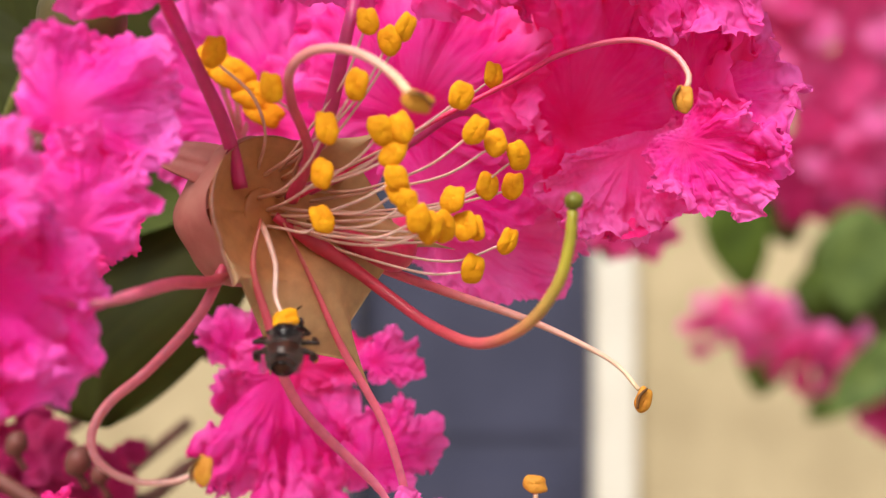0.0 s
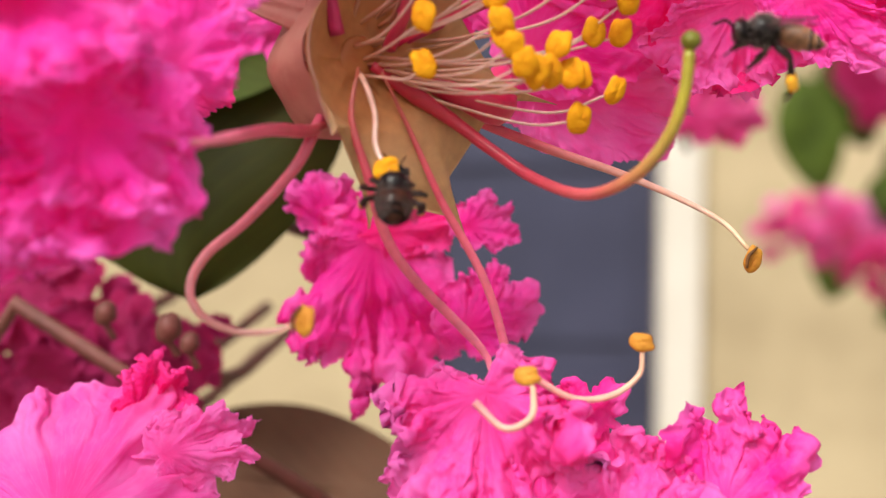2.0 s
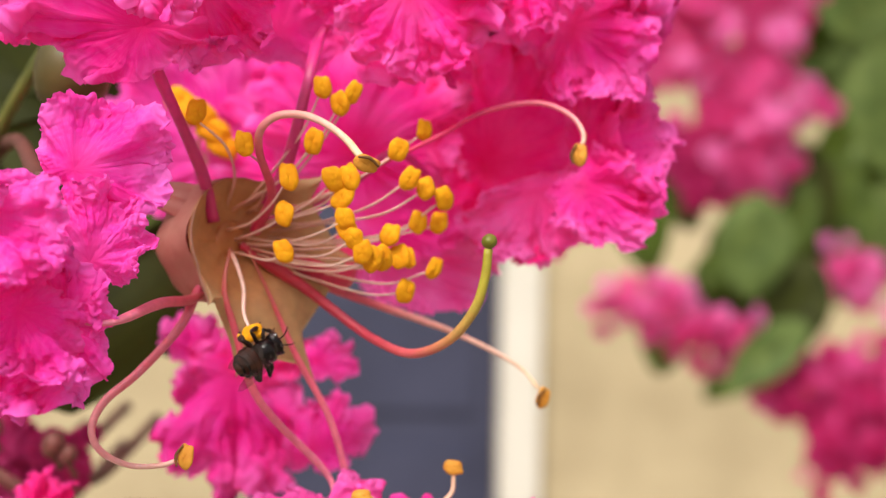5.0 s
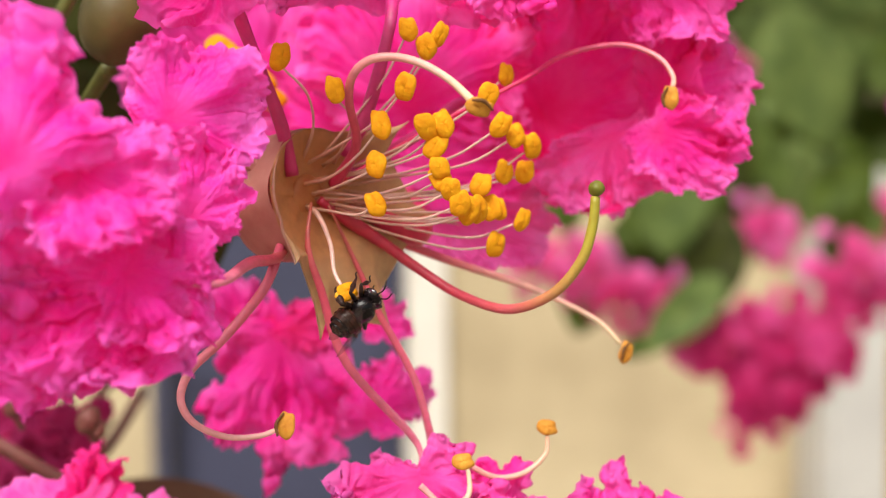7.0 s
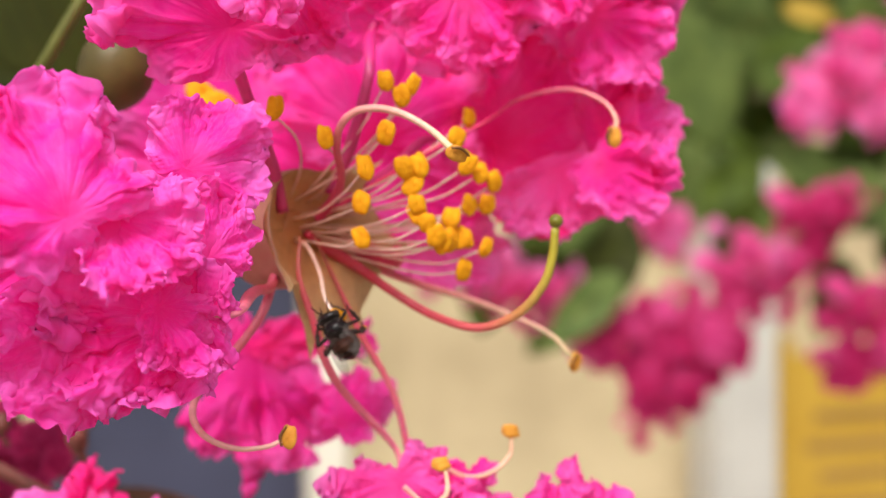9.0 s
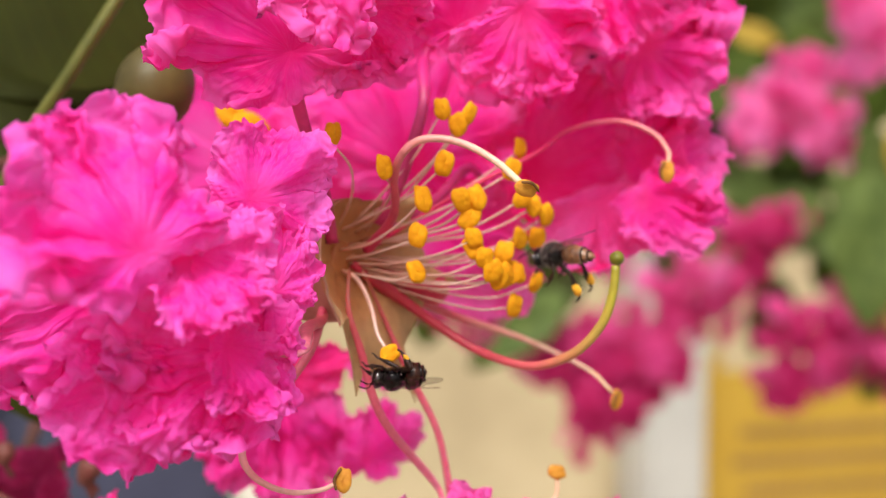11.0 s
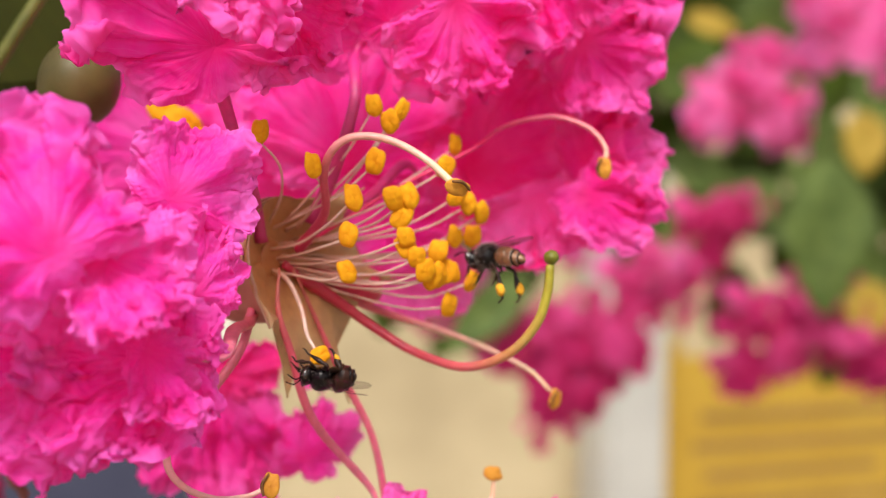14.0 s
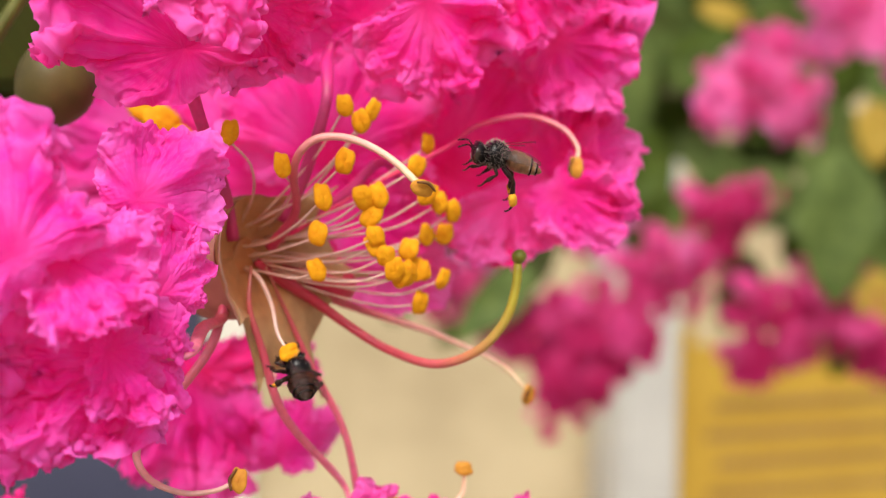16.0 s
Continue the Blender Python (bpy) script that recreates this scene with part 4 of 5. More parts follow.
stem("main_stem", [(-90, 60, -1598), (-88, 58, -400), (-60, 50, -60), (-36, 38, -19), (-26, 35, -22.5), (-18, 36, -28), (-8, 42, -40)], (9, 6, 1.6, 1.1, 1.1, 1.0, 0.8), BARK, "blurred red-brown twig of the shrub behind the flowers")
stem("side_stem", [(-34, 38, -14), (-28, 30, 4), (-22, 26, 14), (-15, 26, 26), (-10, 28, 40)], (0.9, 0.6, 0.55, 0.5, 0.4), STEM_GREEN, "thin olive green twig before a dark leaf")
bud = thing("flower_bud", (-18, 16, 6), "round olive brown crape myrtle bud on a stalk", "bud")
blob("bud_body", (-16.8, 12.5, 10.6), ((0.3, 0, 1), (1, 0, -0.3), (0, 1, 0)), (3.4, 2.9, 2.9), BUD, bud, "", 0.12, 0.03)
tube("bud_stalk", [(-18, 16, 7.5), (-22, 26, 4), (-26, 32, 0)], (0.6, 0.6, 0.7), STEM_GREEN, bud)
leaf("leaf", (-25, 44, 10), (-22.5, 40, -19.5), (0.2, -1, 0.1), 29, LEAF_DARK, "large dark olive leaf behind the flower")
leaf("leaf", (-34, 46, 2), (-12, 42, 2), (0.1, -1, 0.4), 13, LEAF, "bright green leaf behind the calyx")
leaf("leaf", (-34, 34, 28), (-6, 38, 22), (0.1, -1, -0.1), 26, LEAF_DARK, "large dark olive leaf above")
leaf("leaf", (-34, 60, -38.5), (0, 52, -40.5), (0.1, -0.8, 0.6), 16, LEAF_BROWN, "bronze young leaf below")
leaf("leaf", (-60, 53, 21), (-26, 50, 26), (0.1, -1, 0.1), 22, LEAF_DARK, "dark olive leaf beside the twig")
leaf("leaf", (-40, 48, 13), (-10, 47, 11), (0.1, -1, 0.1), 17, LEAF_DARK, "dark olive leaf behind the bud")
for at, size in (((-21.4, 28.0, -20.4), 1.0), ((-21.6, 35.2, -22.6), 0.8), ((-28.6, 35.4, -20.2), 0.9)):
    knot = thing("dry_bud", at, "small dark dried bud on the red-brown twig", "bud", "dried buds on the twig")
    blob("bud_body", at, ((0.3, 0, 1), (1, 0, -0.3), (0, 1, 0)), (size * 1.2, size, size), BARK, knot, "", 0.15, 0.08, 3)
    tube("bud_stalk", [np.array(at) - (0, 0, size), np.array(at) + (0.6, 0.4, -2.2)], (0.3, 0.3), BARK, knot, "", 8, 6)

# ---- blossoms and leaves farther back, out of focus ----
FAR = "blurred flowers behind"


SECOND_SHADE = {FAR_DEEP.name: FAR_PINK, FAR_PINK.name: FAR_PALE, FAR_PALE.name: FAR_PINK, FAR_SHADED.name: FAR_DEEP}


def blossom(at, size, seed, mat, label):
    """A loose head of small crinkled petals with gaps, with an anther, on a stalk."""
    gen = np.random.default_rng(seed)
    ob = thing("crape_myrtle_flower", at, label, "flower", FAR)
    at = np.array(at, float)
    for k in range(18):
        f = (k + 0.5) / 18
        w, reach = 2 * math.pi * (k * 0.382 + gen.uniform(-0.08, 0.08)), size * (0.1 + 1.12 * f**0.7) * gen.uniform(0.8, 1.2)
        out = np.array((math.cos(w), gen.uniform(-0.5, 0.3), math.sin(w) * 0.9))
        half = size * (0.47 - 0.20 * f) * gen.uniform(0.65, 1.35)
        shade = SECOND_SHADE[mat.name] if k % 3 == 2 else mat
        petal("petal", ob, seed * 40 + k, at + out * reach, (out[0] * 0.5, -1, out[2] * 0.5 + gen.uniform(-0.3, 0.3)), out, half, half * gen.uniform(0.65, 1.0), shade, 0.5, 0.1, rows=9, cols=44)
    if at[1] > 100:
        blob("anther", at + gen.uniform(-1, 1, 3) * size * 0.16 + (0, -size * 0.25, 0), ((0, 0, 1), (1, 0, 0), (0, 1, 0)), (1.0, 0.8, 0.8), ANTHER, ob, "yellow anther", 0.3, 0, 2, 8, 10)
    tube("pedicel", [at, at + (2, 14, -4), at + (4, 46, -2)], (0.9, 0.8, 0.8), BARK, ob, "reddish stalk", 12, 6)
    return ob


PALE, DEEP, PINK = "blurred pale pink crape myrtle flower", "blurred deep magenta crape myrtle flower", "blurred pink crape myrtle flower"
for k, (x, y, z, size, mat, label) in enumerate((
    (472, 763, 62, 27, FAR_PALE, PALE), (508, 763, 82, 29, FAR_PALE, PALE), (566, 754, 132, 32, FAR_PALE, PALE),
    (459, 763, -26, 22, FAR_DEEP, DEEP), (400, 748, -58, 25, FAR_PINK, PINK), (435, 763, -70, 25, FAR_DEEP, DEEP), (332, 734, -117, 34, FAR_DEEP, DEEP), (312, 748, -100, 22, FAR_DEEP, DEEP), (357, 748, -94, 22, FAR_DEEP, DEEP),
    (508, 754, -107, 34, FAR_DEEP, DEEP), (547, 754, -94, 29, FAR_DEEP, DEEP), (480, 748, -14, 14, FAR_DEEP, DEEP), (606, 752, 118, 30, FAR_PALE, PALE), (612, 752, -128, 30, FAR_DEEP, DEEP), (524, 763, 52, 22, FAR_PALE, PALE),
    (220, 748, 126, 32, FAR_PINK, PINK), (274, 758, 96, 34, FAR_PINK, PINK), (270, 748, 47, 24, FAR_PINK, PINK), (249, 754, 53, 29, FAR_DEEP, DEEP),
    (182, 738, -50, 16, FAR_PINK, PINK), (212, 744, -54, 18, FAR_PINK, PINK), (258, 742, -70, 18, FAR_PINK, PINK), (232, 738, -74, 14, FAR_DEEP, PINK), (335, 748, -30, 20, FAR_PINK, PINK),
    (303, 735, -107, 22, FAR_DEEP, DEEP),
    (364, 735, -124, 22, FAR_DEEP, DEEP),
    (332, 735, -148, 22, FAR_DEEP, DEEP),
    (381, 735, -99, 20, FAR_DEEP, DEEP),
    (226, 750, 186, 34, FAR_PINK, PINK), (276, 750, 194, 34, FAR_PINK, PINK), (209, 760, 152, 26, FAR_PINK, PINK), (286, 760, 160, 26, FAR_PINK, PINK),
    (-31, 52, -25, 4.5, FAR_SHADED, DEEP), (-27, 54, -27, 4, FAR_SHADED, DEEP), (-32, 56, -31, 5, FAR_SHADED, DEEP), (-37, 54, -28, 7, FAR_SHADED, DEEP), (-46, 58, -30, 9, FAR_SHADED, DEEP), (-41, 52, -22, 7, FAR_SHADED, DEEP), (-46, 56, -14, 8, FAR_SHADED, DEEP),
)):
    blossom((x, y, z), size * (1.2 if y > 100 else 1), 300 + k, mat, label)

for base, tip, width, mat, label in (
    ((190, 763, 43), (203, 754, -31), 42, LEAF, "blurred green leaf of the shrub behind"),
    ((302, 777, 47), (288, 758, -35), 49, LEAF, "blurred dark green leaf of the shrub"),
    ((288, 768, -16), (255, 754, -104), 53, LEAF, "blurred dark green leaf of the shrub"),
    ((357, 777, 126), (396, 768, 28), 64, LEAF_GREY, "blurred dull green leaf of the shrub"),
    ((351, 783, 43), (332, 773, -35), 45, LEAF, "blurred dark green leaf of the shrub"),
    ((546, 740, 26), (541, 732, -92), 62, LEAF_GREY, "blurred dull green leaf of the shrub"),
    ((425, 787, 18), (381, 777, -21), 34, LEAF, "blurred green leaf of the shrub behind"),
    ((572, 783, 14), (592, 773, -90), 49, LEAF, "blurred green leaf of the shrub behind"),
    ((592, 760, 62), (588, 752, 12), 36, LEAF_YELLOW, "blurred yellow leaf of the shrub"),
    ((310, 765, 14), (230, 755, -40), 40, LEAF, "blurred dark green leaf of the shrub"),
    ((310, 755, -58), (238, 745, -112), 36, LEAF, "blurred dark green leaf of the shrub"),
    ((448, 778, 130), (488, 770, 120), 20, LEAF_YELLOW, "blurred yellow leaf of the shrub"),
    ((575, 735, -66), (584, 730, -112), 38, LEAF_YELLOW, "blurred yellow leaf of the shrub"),
    ((268, 735, 24), (262, 730, -46), 50, LEAF_GREY, "blurred dark green leaf of the shrub"),
    ((304, 735, -16), (284, 730, -86), 44, LEAF_DARK, "blurred dark green leaf of the shrub"),
    ((300, 728, -58), (244, 724, -106), 32, LEAF_GREY, "blurred dark green leaf of the shrub"),
    ((523, 787, 135), (504, 777, 82), 29, LEAF, "blurred green leaf of the shrub behind"),
):
    leaf("leaf", base, tip, (-0.3, -1, 0.2), width, mat, label, 0.15)

gen = np.random.default_rng(9)
for k in range(11):
    base = np.array((gen.uniform(225, 330), gen.uniform(770, 820), gen.uniform(-50, 70)))
    leaf("leaf", base, base + np.array((gen.uniform(-30, 30), -10, -70)), (gen.uniform(-0.6, 0.1), -1, 0.3), gen.uniform(36, 50), (LEAF, LEAF_DARK)[k % 2], "blurred dark green leaf of the shrub", 0.2)
bush = thing("crape_myrtle_branch", (1150, 1050, -1600), "leafy branch of the shrub, dark green and out of focus", "branch")
tube("branch", [(1150, 1050, -1600), (1140, 1050, -700), (1100, 1050, 0), (930, 1050, 330), (580, 1030, 430)], (28, 20, 13, 9, 5), BARK, bush)
gen = np.random.default_rng(5)
for k in range(290):
    x = gen.uniform(420, 1050)
    z = gen.uniform(-0.40 * (x - 470), 310)
    base = np.array((x, gen.uniform(960, 1150), z))
    w = gen.uniform(0, 6.28)
    leaf("leaf", base, base + np.array((math.cos(w) * 84, gen.uniform(-34, 14), math.sin(w) * 84)), (gen.uniform(-0.6, 0.2), -1, gen.uniform(-0.2, 0.7)), gen.uniform(44, 60), (LEAF_GREY, LEAF, LEAF_GREY)[k % 3], fold=0.2, parent=bush)


# ---- bees ----
def lathe(name, profile, mat, parent, label="", sides=24, flat=0.92, count=40):
    """A body turned round the x axis from pairs of (x, radius), in mm."""
    verts = []
    xs = np.linspace(profile[0][0], profile[-1][0], count)
    rs = np.interp(xs, [p[0] for p in profile], [p[1] for p in profile])
    for x, r in zip(xs, rs):
        for s in range(sides):
            w = 2 * math.pi * s / sides
            verts.append((x * MM, r * math.cos(w) * MM, (r * flat * math.sin(w) - 0.06 * x * x * (x < 0)) * MM))
    return link_mesh(name, mesh_of(name, verts, grid_faces(count, sides, True)), mat, parent, label)


def wing(parent, side, root, tip, width, spread):
    a = np.asarray(tip, float) - root
    b = unit(np.cross((0, spread * 0.3, 1), a))
    rows, cols = 16, 9
    verts = []
    for face in (0.012, -0.012):
        for i in range(rows):
            s = i / (rows - 1)
            half = width / 2 * (0.25 + 0.75 * math.sin(math.pi * min(1, s * 0.86 + 0.14)) ** 0.6) * (1 if s < 1 else 0.3)
            for j in range(cols):
                w = 2 * j / (cols - 1) - 1
                verts.append((np.asarray(root) + a * s + b * half * w + np.array((0, 0, face + 0.03 * math.sin(5 * w + 6 * s)))) * MM)
    grid = grid_faces(rows, cols, False)
    return link_mesh("wing", mesh_of("wing", verts, grid + [tuple(rows * cols + k for k in reversed(f)) for f in grid]), WING, parent, "smoky clear wing")


def coat(name, parent, centre, radii, count, length, seed, label):
    """Short fine hairs that stand out from a rounded body, all in one mesh."""
    gen = np.random.default_rng(seed)
    verts, faces = [], []
    for k in range(count):
        h, w = gen.uniform(-0.95, 0.95), gen.uniform(0, 2 * math.pi)
        d = np.array((h, math.sqrt(1 - h * h) * math.cos(w), math.sqrt(1 - h * h) * math.sin(w)))
        p = np.asarray(centre, float) + d * radii * 0.98
        a = unit(np.cross(d, (0.3, 0.5, 0.8)))
        b = np.cross(d, a)
        tip = p + d * length * gen.uniform(0.6, 1.2) + gen.uniform(-0.4, 0.4, 3) * length
        for q in range(3):
            verts.append((p + 0.016 * (math.cos(2.1 * q) * a + math.sin(2.1 * q) * b)) * MM)
        verts.append(tip * MM)
        m = 4 * k
        faces += [(m, m + 1, m + 3), (m + 1, m + 2, m + 3), (m + 2, m, m + 3)]
    return link_mesh(name, mesh_of(name, verts, faces), HAIR, parent, label)


def bee(label, spread, reach, size, shell, long, girth):
    """A small dark bee, 4.8 mm long, head towards +x and back towards +z; reach tells how far its legs stretch."""
    ob = new("bee")
    ob.empty_display_size = 0.002
    tagged(ob, label, "bee", "small dark bees")
    head = blob("head", (1.85, 0, -0.05), ((1, 0, -0.2), (0, 1, 0), (0.2, 0, 1)), (0.55, 0.98, 0.8), BEE, ob, "black head", 0, 0.03, 1, 16, 22)
    for s in (1, -1):
        blob("eye", (1.95, 0.74 * s, 0.06), ((0.2, 0, 1), (1, 0.3 * s, 0), (0, 1, 0)), (0.52, 0.30, 0.26), BEE_EYE, head, "glossy dark eye", 0, 0, 2, 12, 16)
        tube("antenna", [(2.25, 0.22 * s, 0.15), (2.75, 0.5 * s, 0.55), (3.4, 0.75 * s, 0.30)], (0.06, 0.055, 0.05), BEE, head, "thin antenna", 14, 6)
    blob("face_down", (2.22, 0, -0.15), ((0, 0, 1), (0, 1, 0), (1, 0, 0)), (0.42, 0.40, 0.18), HAIR, head, "pale downy face", 0, 0.05, 3, 10, 14)
    thorax = blob("thorax", (0.75, 0, 0.12), ((1, 0, 0), (0, 1, 0), (0, 0, 1)), (0.95, 1.06, 0.95), BEE, ob, "black downy thorax", 0, 0.04, 4, 18, 24)
    coat("hair_coat", thorax, (0.75, 0, 0.12), (0.95, 1.06, 0.95), 760 if reach < 0.5 else 70, 0.24, 3, "short pale grey down")
    # an added glossy patch, there only to give the dull shell glints
    blob("plate", (0.05, 0, 0.62), ((1, 0, 0.5), (0, 1, 0), (-0.5, 0, 1)), (0.34, 0.52, 0.14), BEE_EYE, thorax, "added glossy dark plate that catches glints", 0, 0.05, 7, 8, 14)
    coat("hair_coat", head, (1.85, 0, -0.05), (0.55, 0.98, 0.8), 60, 0.16, 5, "short pale grey down")
    steps = [(x * long, r * girth) for x, r in [(-2.75, 0.03), (-2.6, 0.24), (-2.25, 0.44), (-2.22, 0.52), (-1.8, 0.68), (-1.77, 0.75), (-1.3, 0.82), (-1.27, 0.88), (-0.75, 0.86), (-0.72, 0.91), (-0.35, 0.76), (-0.08, 0.38), (0.05, 0.2)]]
    abdomen = lathe("abdomen", steps, shell, ob, "dark ringed abdomen", count=90)
    for x, r in ((-2.24, 0.50), (-1.79, 0.73)):
        x, r = x * long, r * girth
        lathe("dark_band", [(x - 0.13, r * 0.92), (x - 0.11, r + 0.035), (x - 0.02, r + 0.03), (x + 0.02, r * 0.9)], BEE, abdomen, "dark ring", 24, 0.92, 8)
        if x < -1.7 * long:
            lathe("pale_band", [(x + 0.02, r * 0.9), (x + 0.035, r + 0.03), (x + 0.07, r + 0.035), (x + 0.09, r * 0.9)], HAIR, abdomen, "narrow pale ring", 24, 0.92, 6)
    for s in (1, -1):
        wing(ob, s, (0.75, 0.55 * s, 0.72), (-3.2 + 1.9 * spread, (0.8 + 2.6 * spread) * s, 0.72 + 0.9 * spread), 1.25, s)
        wing(ob, s, (0.45, 0.50 * s, 0.66), (-1.9 + 1.0 * spread, (0.6 + 1.8 * spread) * s, 0.62 + 0.5 * spread), 0.9, s)
        # fore, middle and hind legs, bent at the knee; in flight the hind legs trail below
        hang = 1 - reach
        for name, x, knee, foot, thick in (
            ("fore_leg", 1.25, (1.75, 1.15, -0.55), (2.3 + 0.5 * reach, 0.5, -0.95), 0.10),
            ("middle_leg", 0.75, (0.45, 1.7 - 0.6 * hang, -0.1 - 0.8 * hang), (1.1 + 0.9 * reach, 1.5 - 0.5 * hang, -1.25 - 0.4 * hang), 0.115),
            ("hind_leg", 0.2, (-0.5 - 0.3 * hang, 1.5 - 0.5 * hang, -0.1 - 1.1 * hang), (-1.1 + 1.1 * reach, 1.75 - 0.75 * hang, -1.3 - 1.7 * hang), 0.16),
        ):
            knee, foot = np.array(knee) * (1, s * (1 + 0.2 * reach), 1), np.array(foot) * (1, s, 1)
            hip = np.array((x, 0.45 * s, -0.45))
            thick = thick * (1 + 0.35 * reach)
            leg = tube(name, [hip, (2 * hip + knee) / 3 + (0, 0.1 * s, 0.05), (hip + 2 * knee) / 3 + (0, 0.08 * s, 0.06), knee, (3 * knee + foot) / 4, (knee + 3 * foot) / 4, foot, foot + (0.22, 0.05 * s, -0.28), foot + (0.40, 0.05 * s, -0.34)], (0.7 * thick, 1.2 * thick, 1.1 * thick, 0.75 * thick, 1.0 * thick, 1.5 * thick, 0.8 * thick, 0.5 * thick, 0.3 * thick), BEE_LEG, ob, "thin dark leg", 36, 8)
            if name == "hind_leg":
                blob("pollen_load", (knee + 2 * foot) / 3 + (-0.05, 0.12 * s, 0), (foot - knee, (1, 0, 0), (0, 1, 0)), np.array((0.42, 0.28, 0.26)) * (1.15 - 0.4 * reach), POLLEN, leg, "yellow lump of pollen", 0, 0.12, 5, 10, 14)
    for child in ob.children_recursive:
        child.data.transform(Matrix.Scale(size, 4))
    return ob


bee_low = bee("small black bee hanging under a yellow anther", 0.08, 1.0, 0.86, BEE_DARK, 0.74, 1.38)
bee_fly = bee("small black bee with pollen on its hind legs, flying and feeding", 0.6, 0.0, 0.97, BEE_BROWN, 0.95, 0.88)


def facing(p, ahead, up):
    """The pose of a bee at p, in mm, that looks ahead with its back turned to up."""
    x = unit(ahead)
    z = np.asarray(up, float)
    z = unit(z - x * (z @ x))
    y = np.cross(z, x)
    m = Matrix([[x[k], y[k], z[k], p[k] * MM] for k in range(3)] + [[0, 0, 0, 1]])
    return m


def motions():
    # the lower bee clings to the hanging anther and turns about it
    hang = [
        (0.0, (-2.0, -0.9, -9.8), (0.02, 1.0, 0.9), (0.0, -1, 0.3)),
        (0.5, (-2.0, -0.9, -9.8), (0.0, 1.0, 0.9), (0.1, -1, 0.3)),
        (1.0, (-1.9, -0.9, -9.8), (-0.1, 1.0, 0.9), (0.15, -1, 0.3)),
        (1.5, (-1.6, -0.9, -9.8), (-0.15, 1.0, 0.9), (0.3, -1, 0.3)),
        (2.0, (-1.6, -0.9, -9.8), (-0.1, 1.0, 0.9), (0.25, -1, 0.3)),
        (2.5, (-1.6, -0.9, -9.8), (-0.35, 1.0, 0.9), (0.3, -1, 0.3)),
        (3.0, (-1.6, -0.9, -9.8), (-0.2, 1.0, 0.9), (0.2, -1, 0.3)),
        (3.4, (-1.7, -0.9, -9.8), (-0.15, 0.9, 0.9), (0.35, -1, 0.3)),
        (3.7, (-1.7, -0.9, -9.8), (0.5, 0.8, 0.7), (0.0, -1, 0.1)),
        (4.0, (-1.7, -0.9, -9.8), (0.85, 0.35, 0.35), (0.1, -0.7, -0.6)),
        (5.2, (-1.7, -0.9, -9.9), (0.7, 0.6, 0.5), (0.0, -0.9, -0.3)),
        (6.3, (-1.6, -0.8, -9.9), (0.85, 0.3, 0.35), (0.1, -0.6, -0.7)),
        (7.0, (-1.6, -0.8, -9.8), (0.65, 0.3, 0.55), (0.3, -0.7, -0.5)),
        (7.5, (-1.6, -0.8, -9.8), (0.2, 1.0, 0.6), (0.4, -0.9, 0.1)),
        (8.2, (-1.9, -0.9, -9.8), (0.0, 1.0, 0.9), (0.2, -1, 0.2)),
        (9.2, (-1.9, -0.9, -9.8), (-0.6, 0.2, 0.7), (-0.2, -1, -0.4)),
        (10.3, (-1.6, -0.8, -9.8), (-0.9, 0.1, -0.3), (-0.1, -0.55, -0.8)),
        (10.5, (-1.6, -0.8, -9.8), (-0.9, 0.1, -0.3), (-0.1, -0.5, -0.85)),
        (11.0, (-1.4, -0.8, -9.9), (-1, 0.1, -0.05), (0.0, -0.45, -0.9)),
        (11.7, (-1.4, -0.8, -9.9), (-1, 0.1, 0.1), (0.0, -0.45, -0.9)),
        (11.85, (-1.7, -0.9, -9.8), (-0.7, 0.2, 0.6), (-0.1, -1, -0.5)),
        (12.0, (-1.9, -0.9, -9.8), (0.0, 1.0, 0.9), (0.0, -1, 0.3)),
        (12.5, (-1.9, -0.9, -9.8), (0.1, 1.0, 0.9), (-0.2, -1, 0.3)),
        (13.0, (-1.8, -0.9, -9.8), (0.15, 1.0, 0.9), (-0.3, -1, 0.2)),
        (13.5, (-1.7, -0.9, -9.8), (-0.5, 0.8, 0.6), (0.3, -1, 0.0)),
        (13.8, (-1.5, -0.8, -9.8), (-0.95, 0.15, 0.1), (0.0, -0.5, -0.85)),
        (14.05, (-1.5, -0.8, -9.8), (-0.95, 0.15, 0.1), (0.0, -0.5, -0.85)),
        (14.2, (-1.7, -0.9, -9.8), (-0.6, 0.6, 0.5), (0.0, -1, -0.2)),
        (14.35, (-1.8, -0.9, -9.8), (0.0, 1.0, 0.9), (0.0, -1, 0.3)),
        (14.5, (-1.9, -0.9, -9.8), (0.0, 1.0, 0.9), (-0.05, -1, 0.3)),
        (15.0, (-1.8, -0.9, -9.8), (-0.1, 1.0, 0.9), (0.1, -1, 0.3)),
        (15.5, (-1.8, -0.9, -9.8), (-0.25, 1.0, 0.9), (0.3, -1, 0.3)),
        (16.0, (-1.5, -1.0, -9.9), (-0.2, 1.0, 0.9), (0.4, -1, 0.3)),
    ]
    walk(bee_low, [(t, facing((p[0], p[1], p[2] + 0.35), ahead, up)) for t, p, ahead, up in hang])
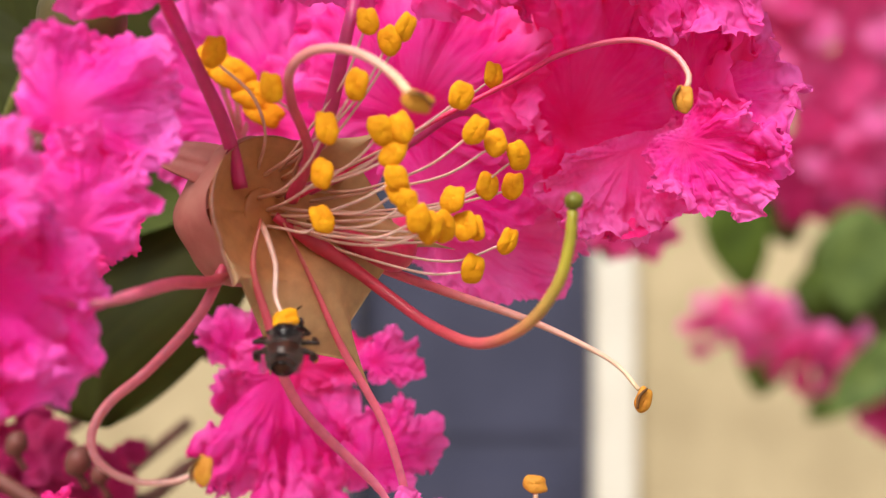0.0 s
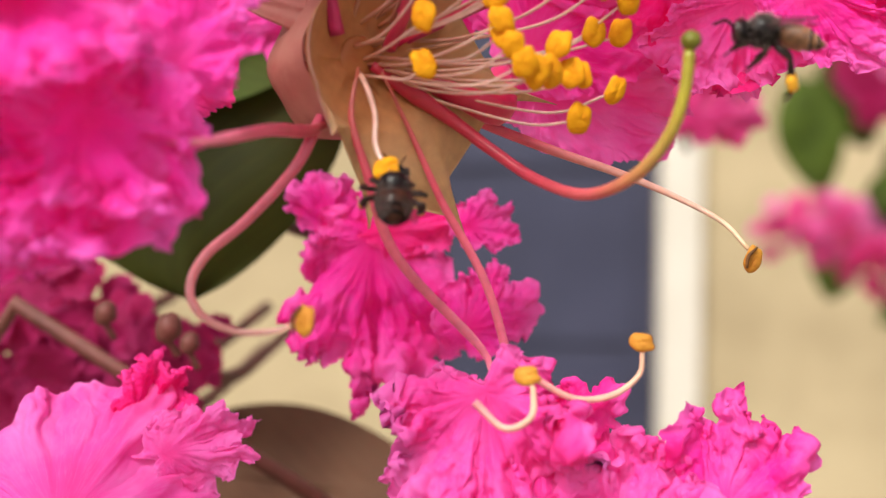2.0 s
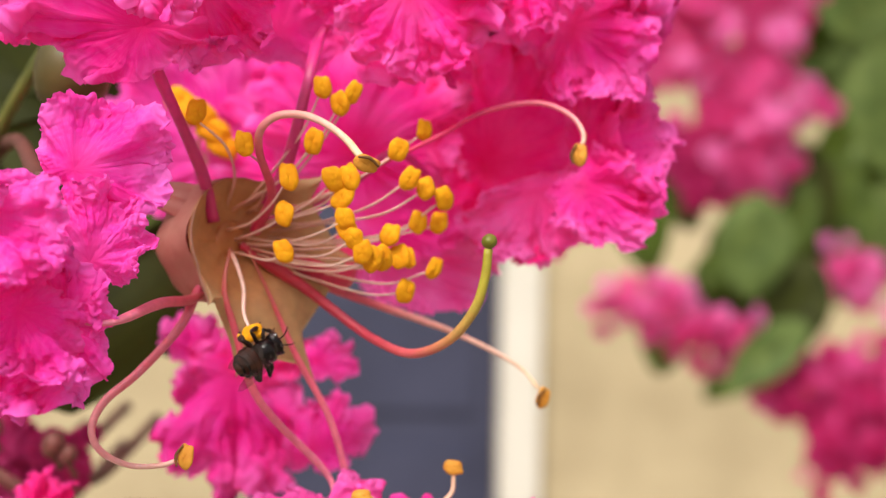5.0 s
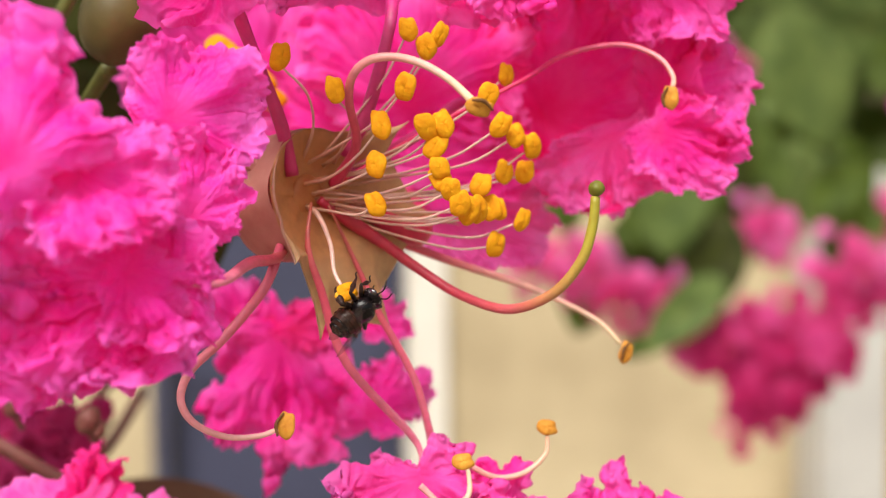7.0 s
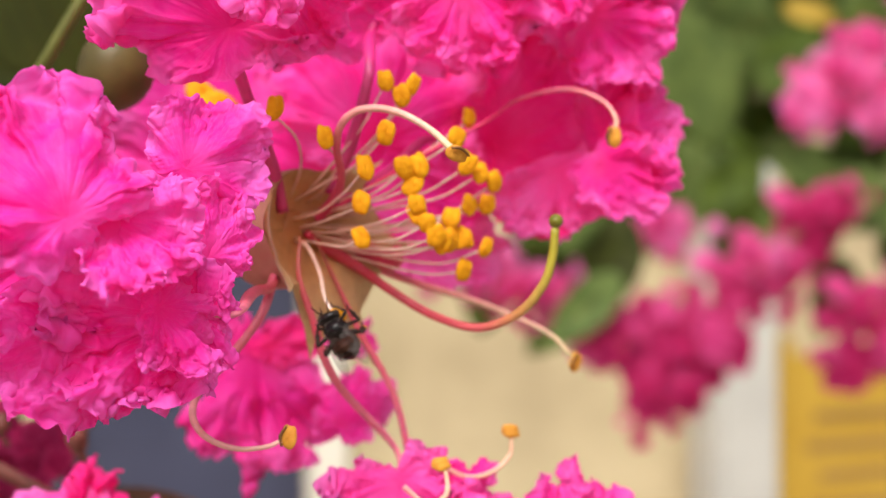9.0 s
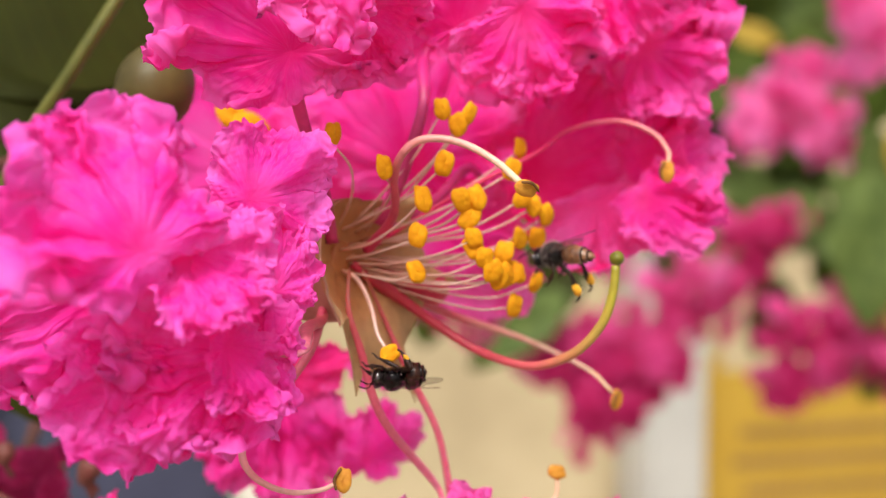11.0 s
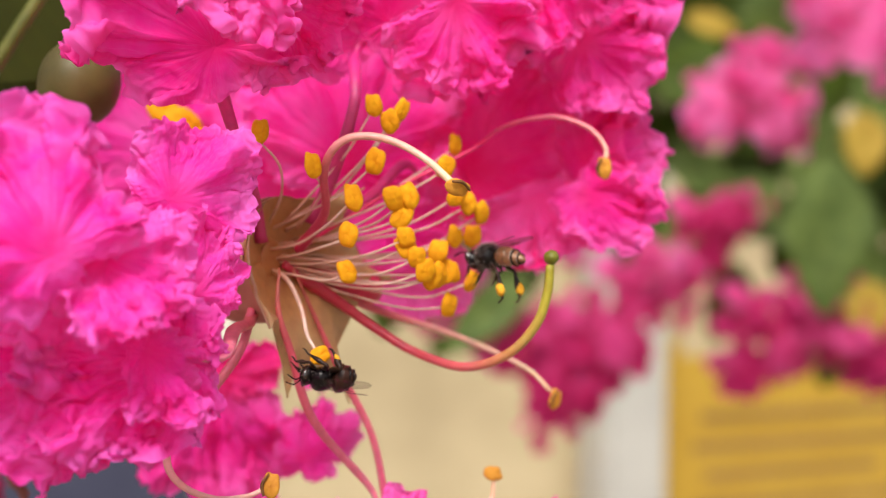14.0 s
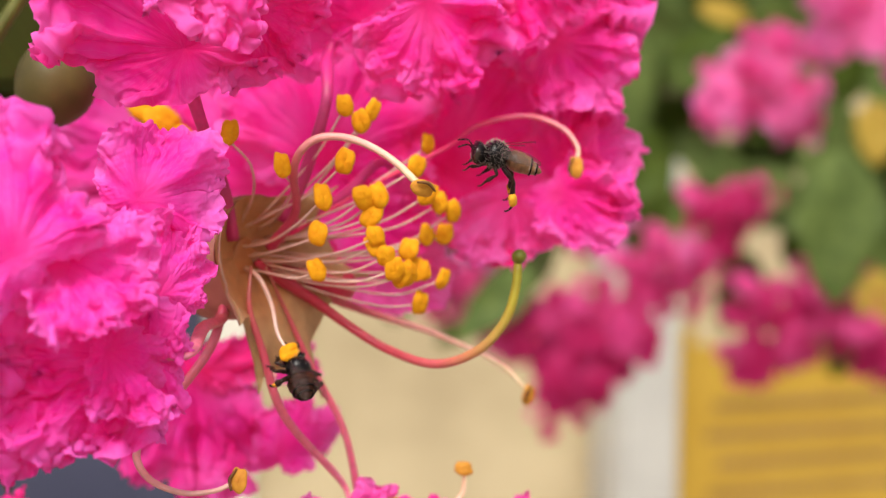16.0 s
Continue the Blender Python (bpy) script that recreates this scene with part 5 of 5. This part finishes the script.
    # the other flies in, hovers, leaves, comes back to feed on the anthers and takes off again
    flight = [
        (0.0, (70, 0, 30), (-1, 0.1, 0.1), (0, 0, 1)),
        (1.0, (50, 0, 18), (-1, 0.1, 0.1), (0, 0, 1)),
        (1.7, (27, 0, 3), (-1, 0.1, 0.1), (0.1, -0.1, 1)),
        (2.0, (18.3, 0, -1.1), (-1, 0.2, 0.1), (0.1, -0.2, 1)),
        (2.5, (15.9, -1, -0.8), (-1, 0.2, 0.05), (0.1, -0.2, 1)),
        (3.0, (16.8, -12, 1.8), (-0.95, 0.3, 0.35), (0.3, -0.3, 1)),
        (3.5, (10.2, -14, 5.3), (0.25, 0.95, 0.15), (0.1, -0.3, 0.95)),
        (4.0, (20.2, -12, 0.9), (-0.6, 0.5, 0.6), (0.5, -0.6, 0.6)),
        (4.2, (22.1, -10, -1.0), (-0.3, 0.5, 0.8), (0.4, -0.8, 0.4)),
        (4.7, (40, -6, 4), (0.2, 0.6, 0.6), (0.3, -0.7, 0.6)),
        (5.6, (80, 0, 24), (0.2, 0.4, 0.5), (0.2, -0.6, 0.8)),
        (8.4, (80, 0, 20), (-0.6, 0.3, 0.3), (0.2, -0.4, 0.9)),
        (9.3, (30, 0, 2), (-0.8, 0.3, 0.1), (0.2, -0.4, 0.9)),
        (9.7, (14, 1, -1.5), (-0.4, 0.2, 0.6), (0.4, -0.8, 0.3)),
        (10.1, (10.6, 1.2, -1.6), (-0.8, 0.15, 0.3), (0.3, -0.6, 0.7)),
        (10.3, (10.8, 0.9, -1.4), (-0.6, 0.75, -0.1), (0.2, -0.55, 0.75)),
        (10.8, (10.8, 0.9, -1.5), (-0.6, 0.75, -0.12), (0.2, -0.5, 0.75)),
        (11.2, (10.9, 0.9, -1.5), (-0.6, 0.75, -0.12), (0.15, -0.6, 0.7)),
        (12.0, (10.9, 0.9, -1.7), (-0.6, 0.8, -0.05), (0.2, -0.6, 0.7)),
        (12.6, (10.8, 0.9, -2.0), (-0.5, 0.85, 0.05), (0.5, -0.7, 0.5)),
        (13.2, (10.8, 0.9, -1.7), (-0.55, 0.85, -0.1), (0.5, -0.7, 0.5)),
        (14.5, (10.8, 0.9, -1.7), (-0.5, 0.85, -0.05), (0.3, -0.6, 0.7)),
        (15.1, (10.8, 1.0, -1.7), (-0.8, 0.4, 0.1), (0.3, -0.6, 0.7)),
        (15.3, (16.0, 0, -5.0), (-0.5, 0.2, 0.5), (0.4, -0.6, 0.7)),
        (15.5, (20.3, -4, -7.5), (-1, 0.1, 0.15), (0.1, -0.2, 1)),
        (15.7, (23.3, -4, 2.0), (-1, 0.2, 0.25), (0.2, -0.2, 1)),
        (15.8, (20.0, -5, 6.0), (-0.95, 0.2, 0.2), (0.2, -0.3, 1)),
        (15.9, (16.0, -6, 4.6), (-0.95, 0.2, 0.2), (0.2, -0.3, 1)),
        (16.0, (11.2, -6, 5.1), (-0.9, 0.2, 0.2), (0.2, -0.4, 0.9)),
    ]
    walk(bee_fly, [(t, facing(p, ahead, up)) for t, p, ahead, up in flight])
    # its wings beat while it flies and lie folded back while it feeds
    for k, part in enumerate(q for q in bee_fly.children if q.name.startswith("wing")):
        side = 1 if k < 2 else -1
        root = Vector((0.6, 0.52 * side, 0.7)) * MM * 0.97
        rows = []
        for step in range(0, 321):
            t = step * 0.05
            rest = min(1.0, max(0.0, (t - 10.0) / 0.3)) * min(1.0, max(0.0, (15.2 - t) / 0.2))
            beat = (28 if step % 2 else -12) * (1 - rest) * side
            rows.append((t, Matrix.Translation(root) @ pose(0, 0, 0, beat, 0, 24 * rest * side) @ Matrix.Translation(-root)))
        walk(part, rows)


motions()
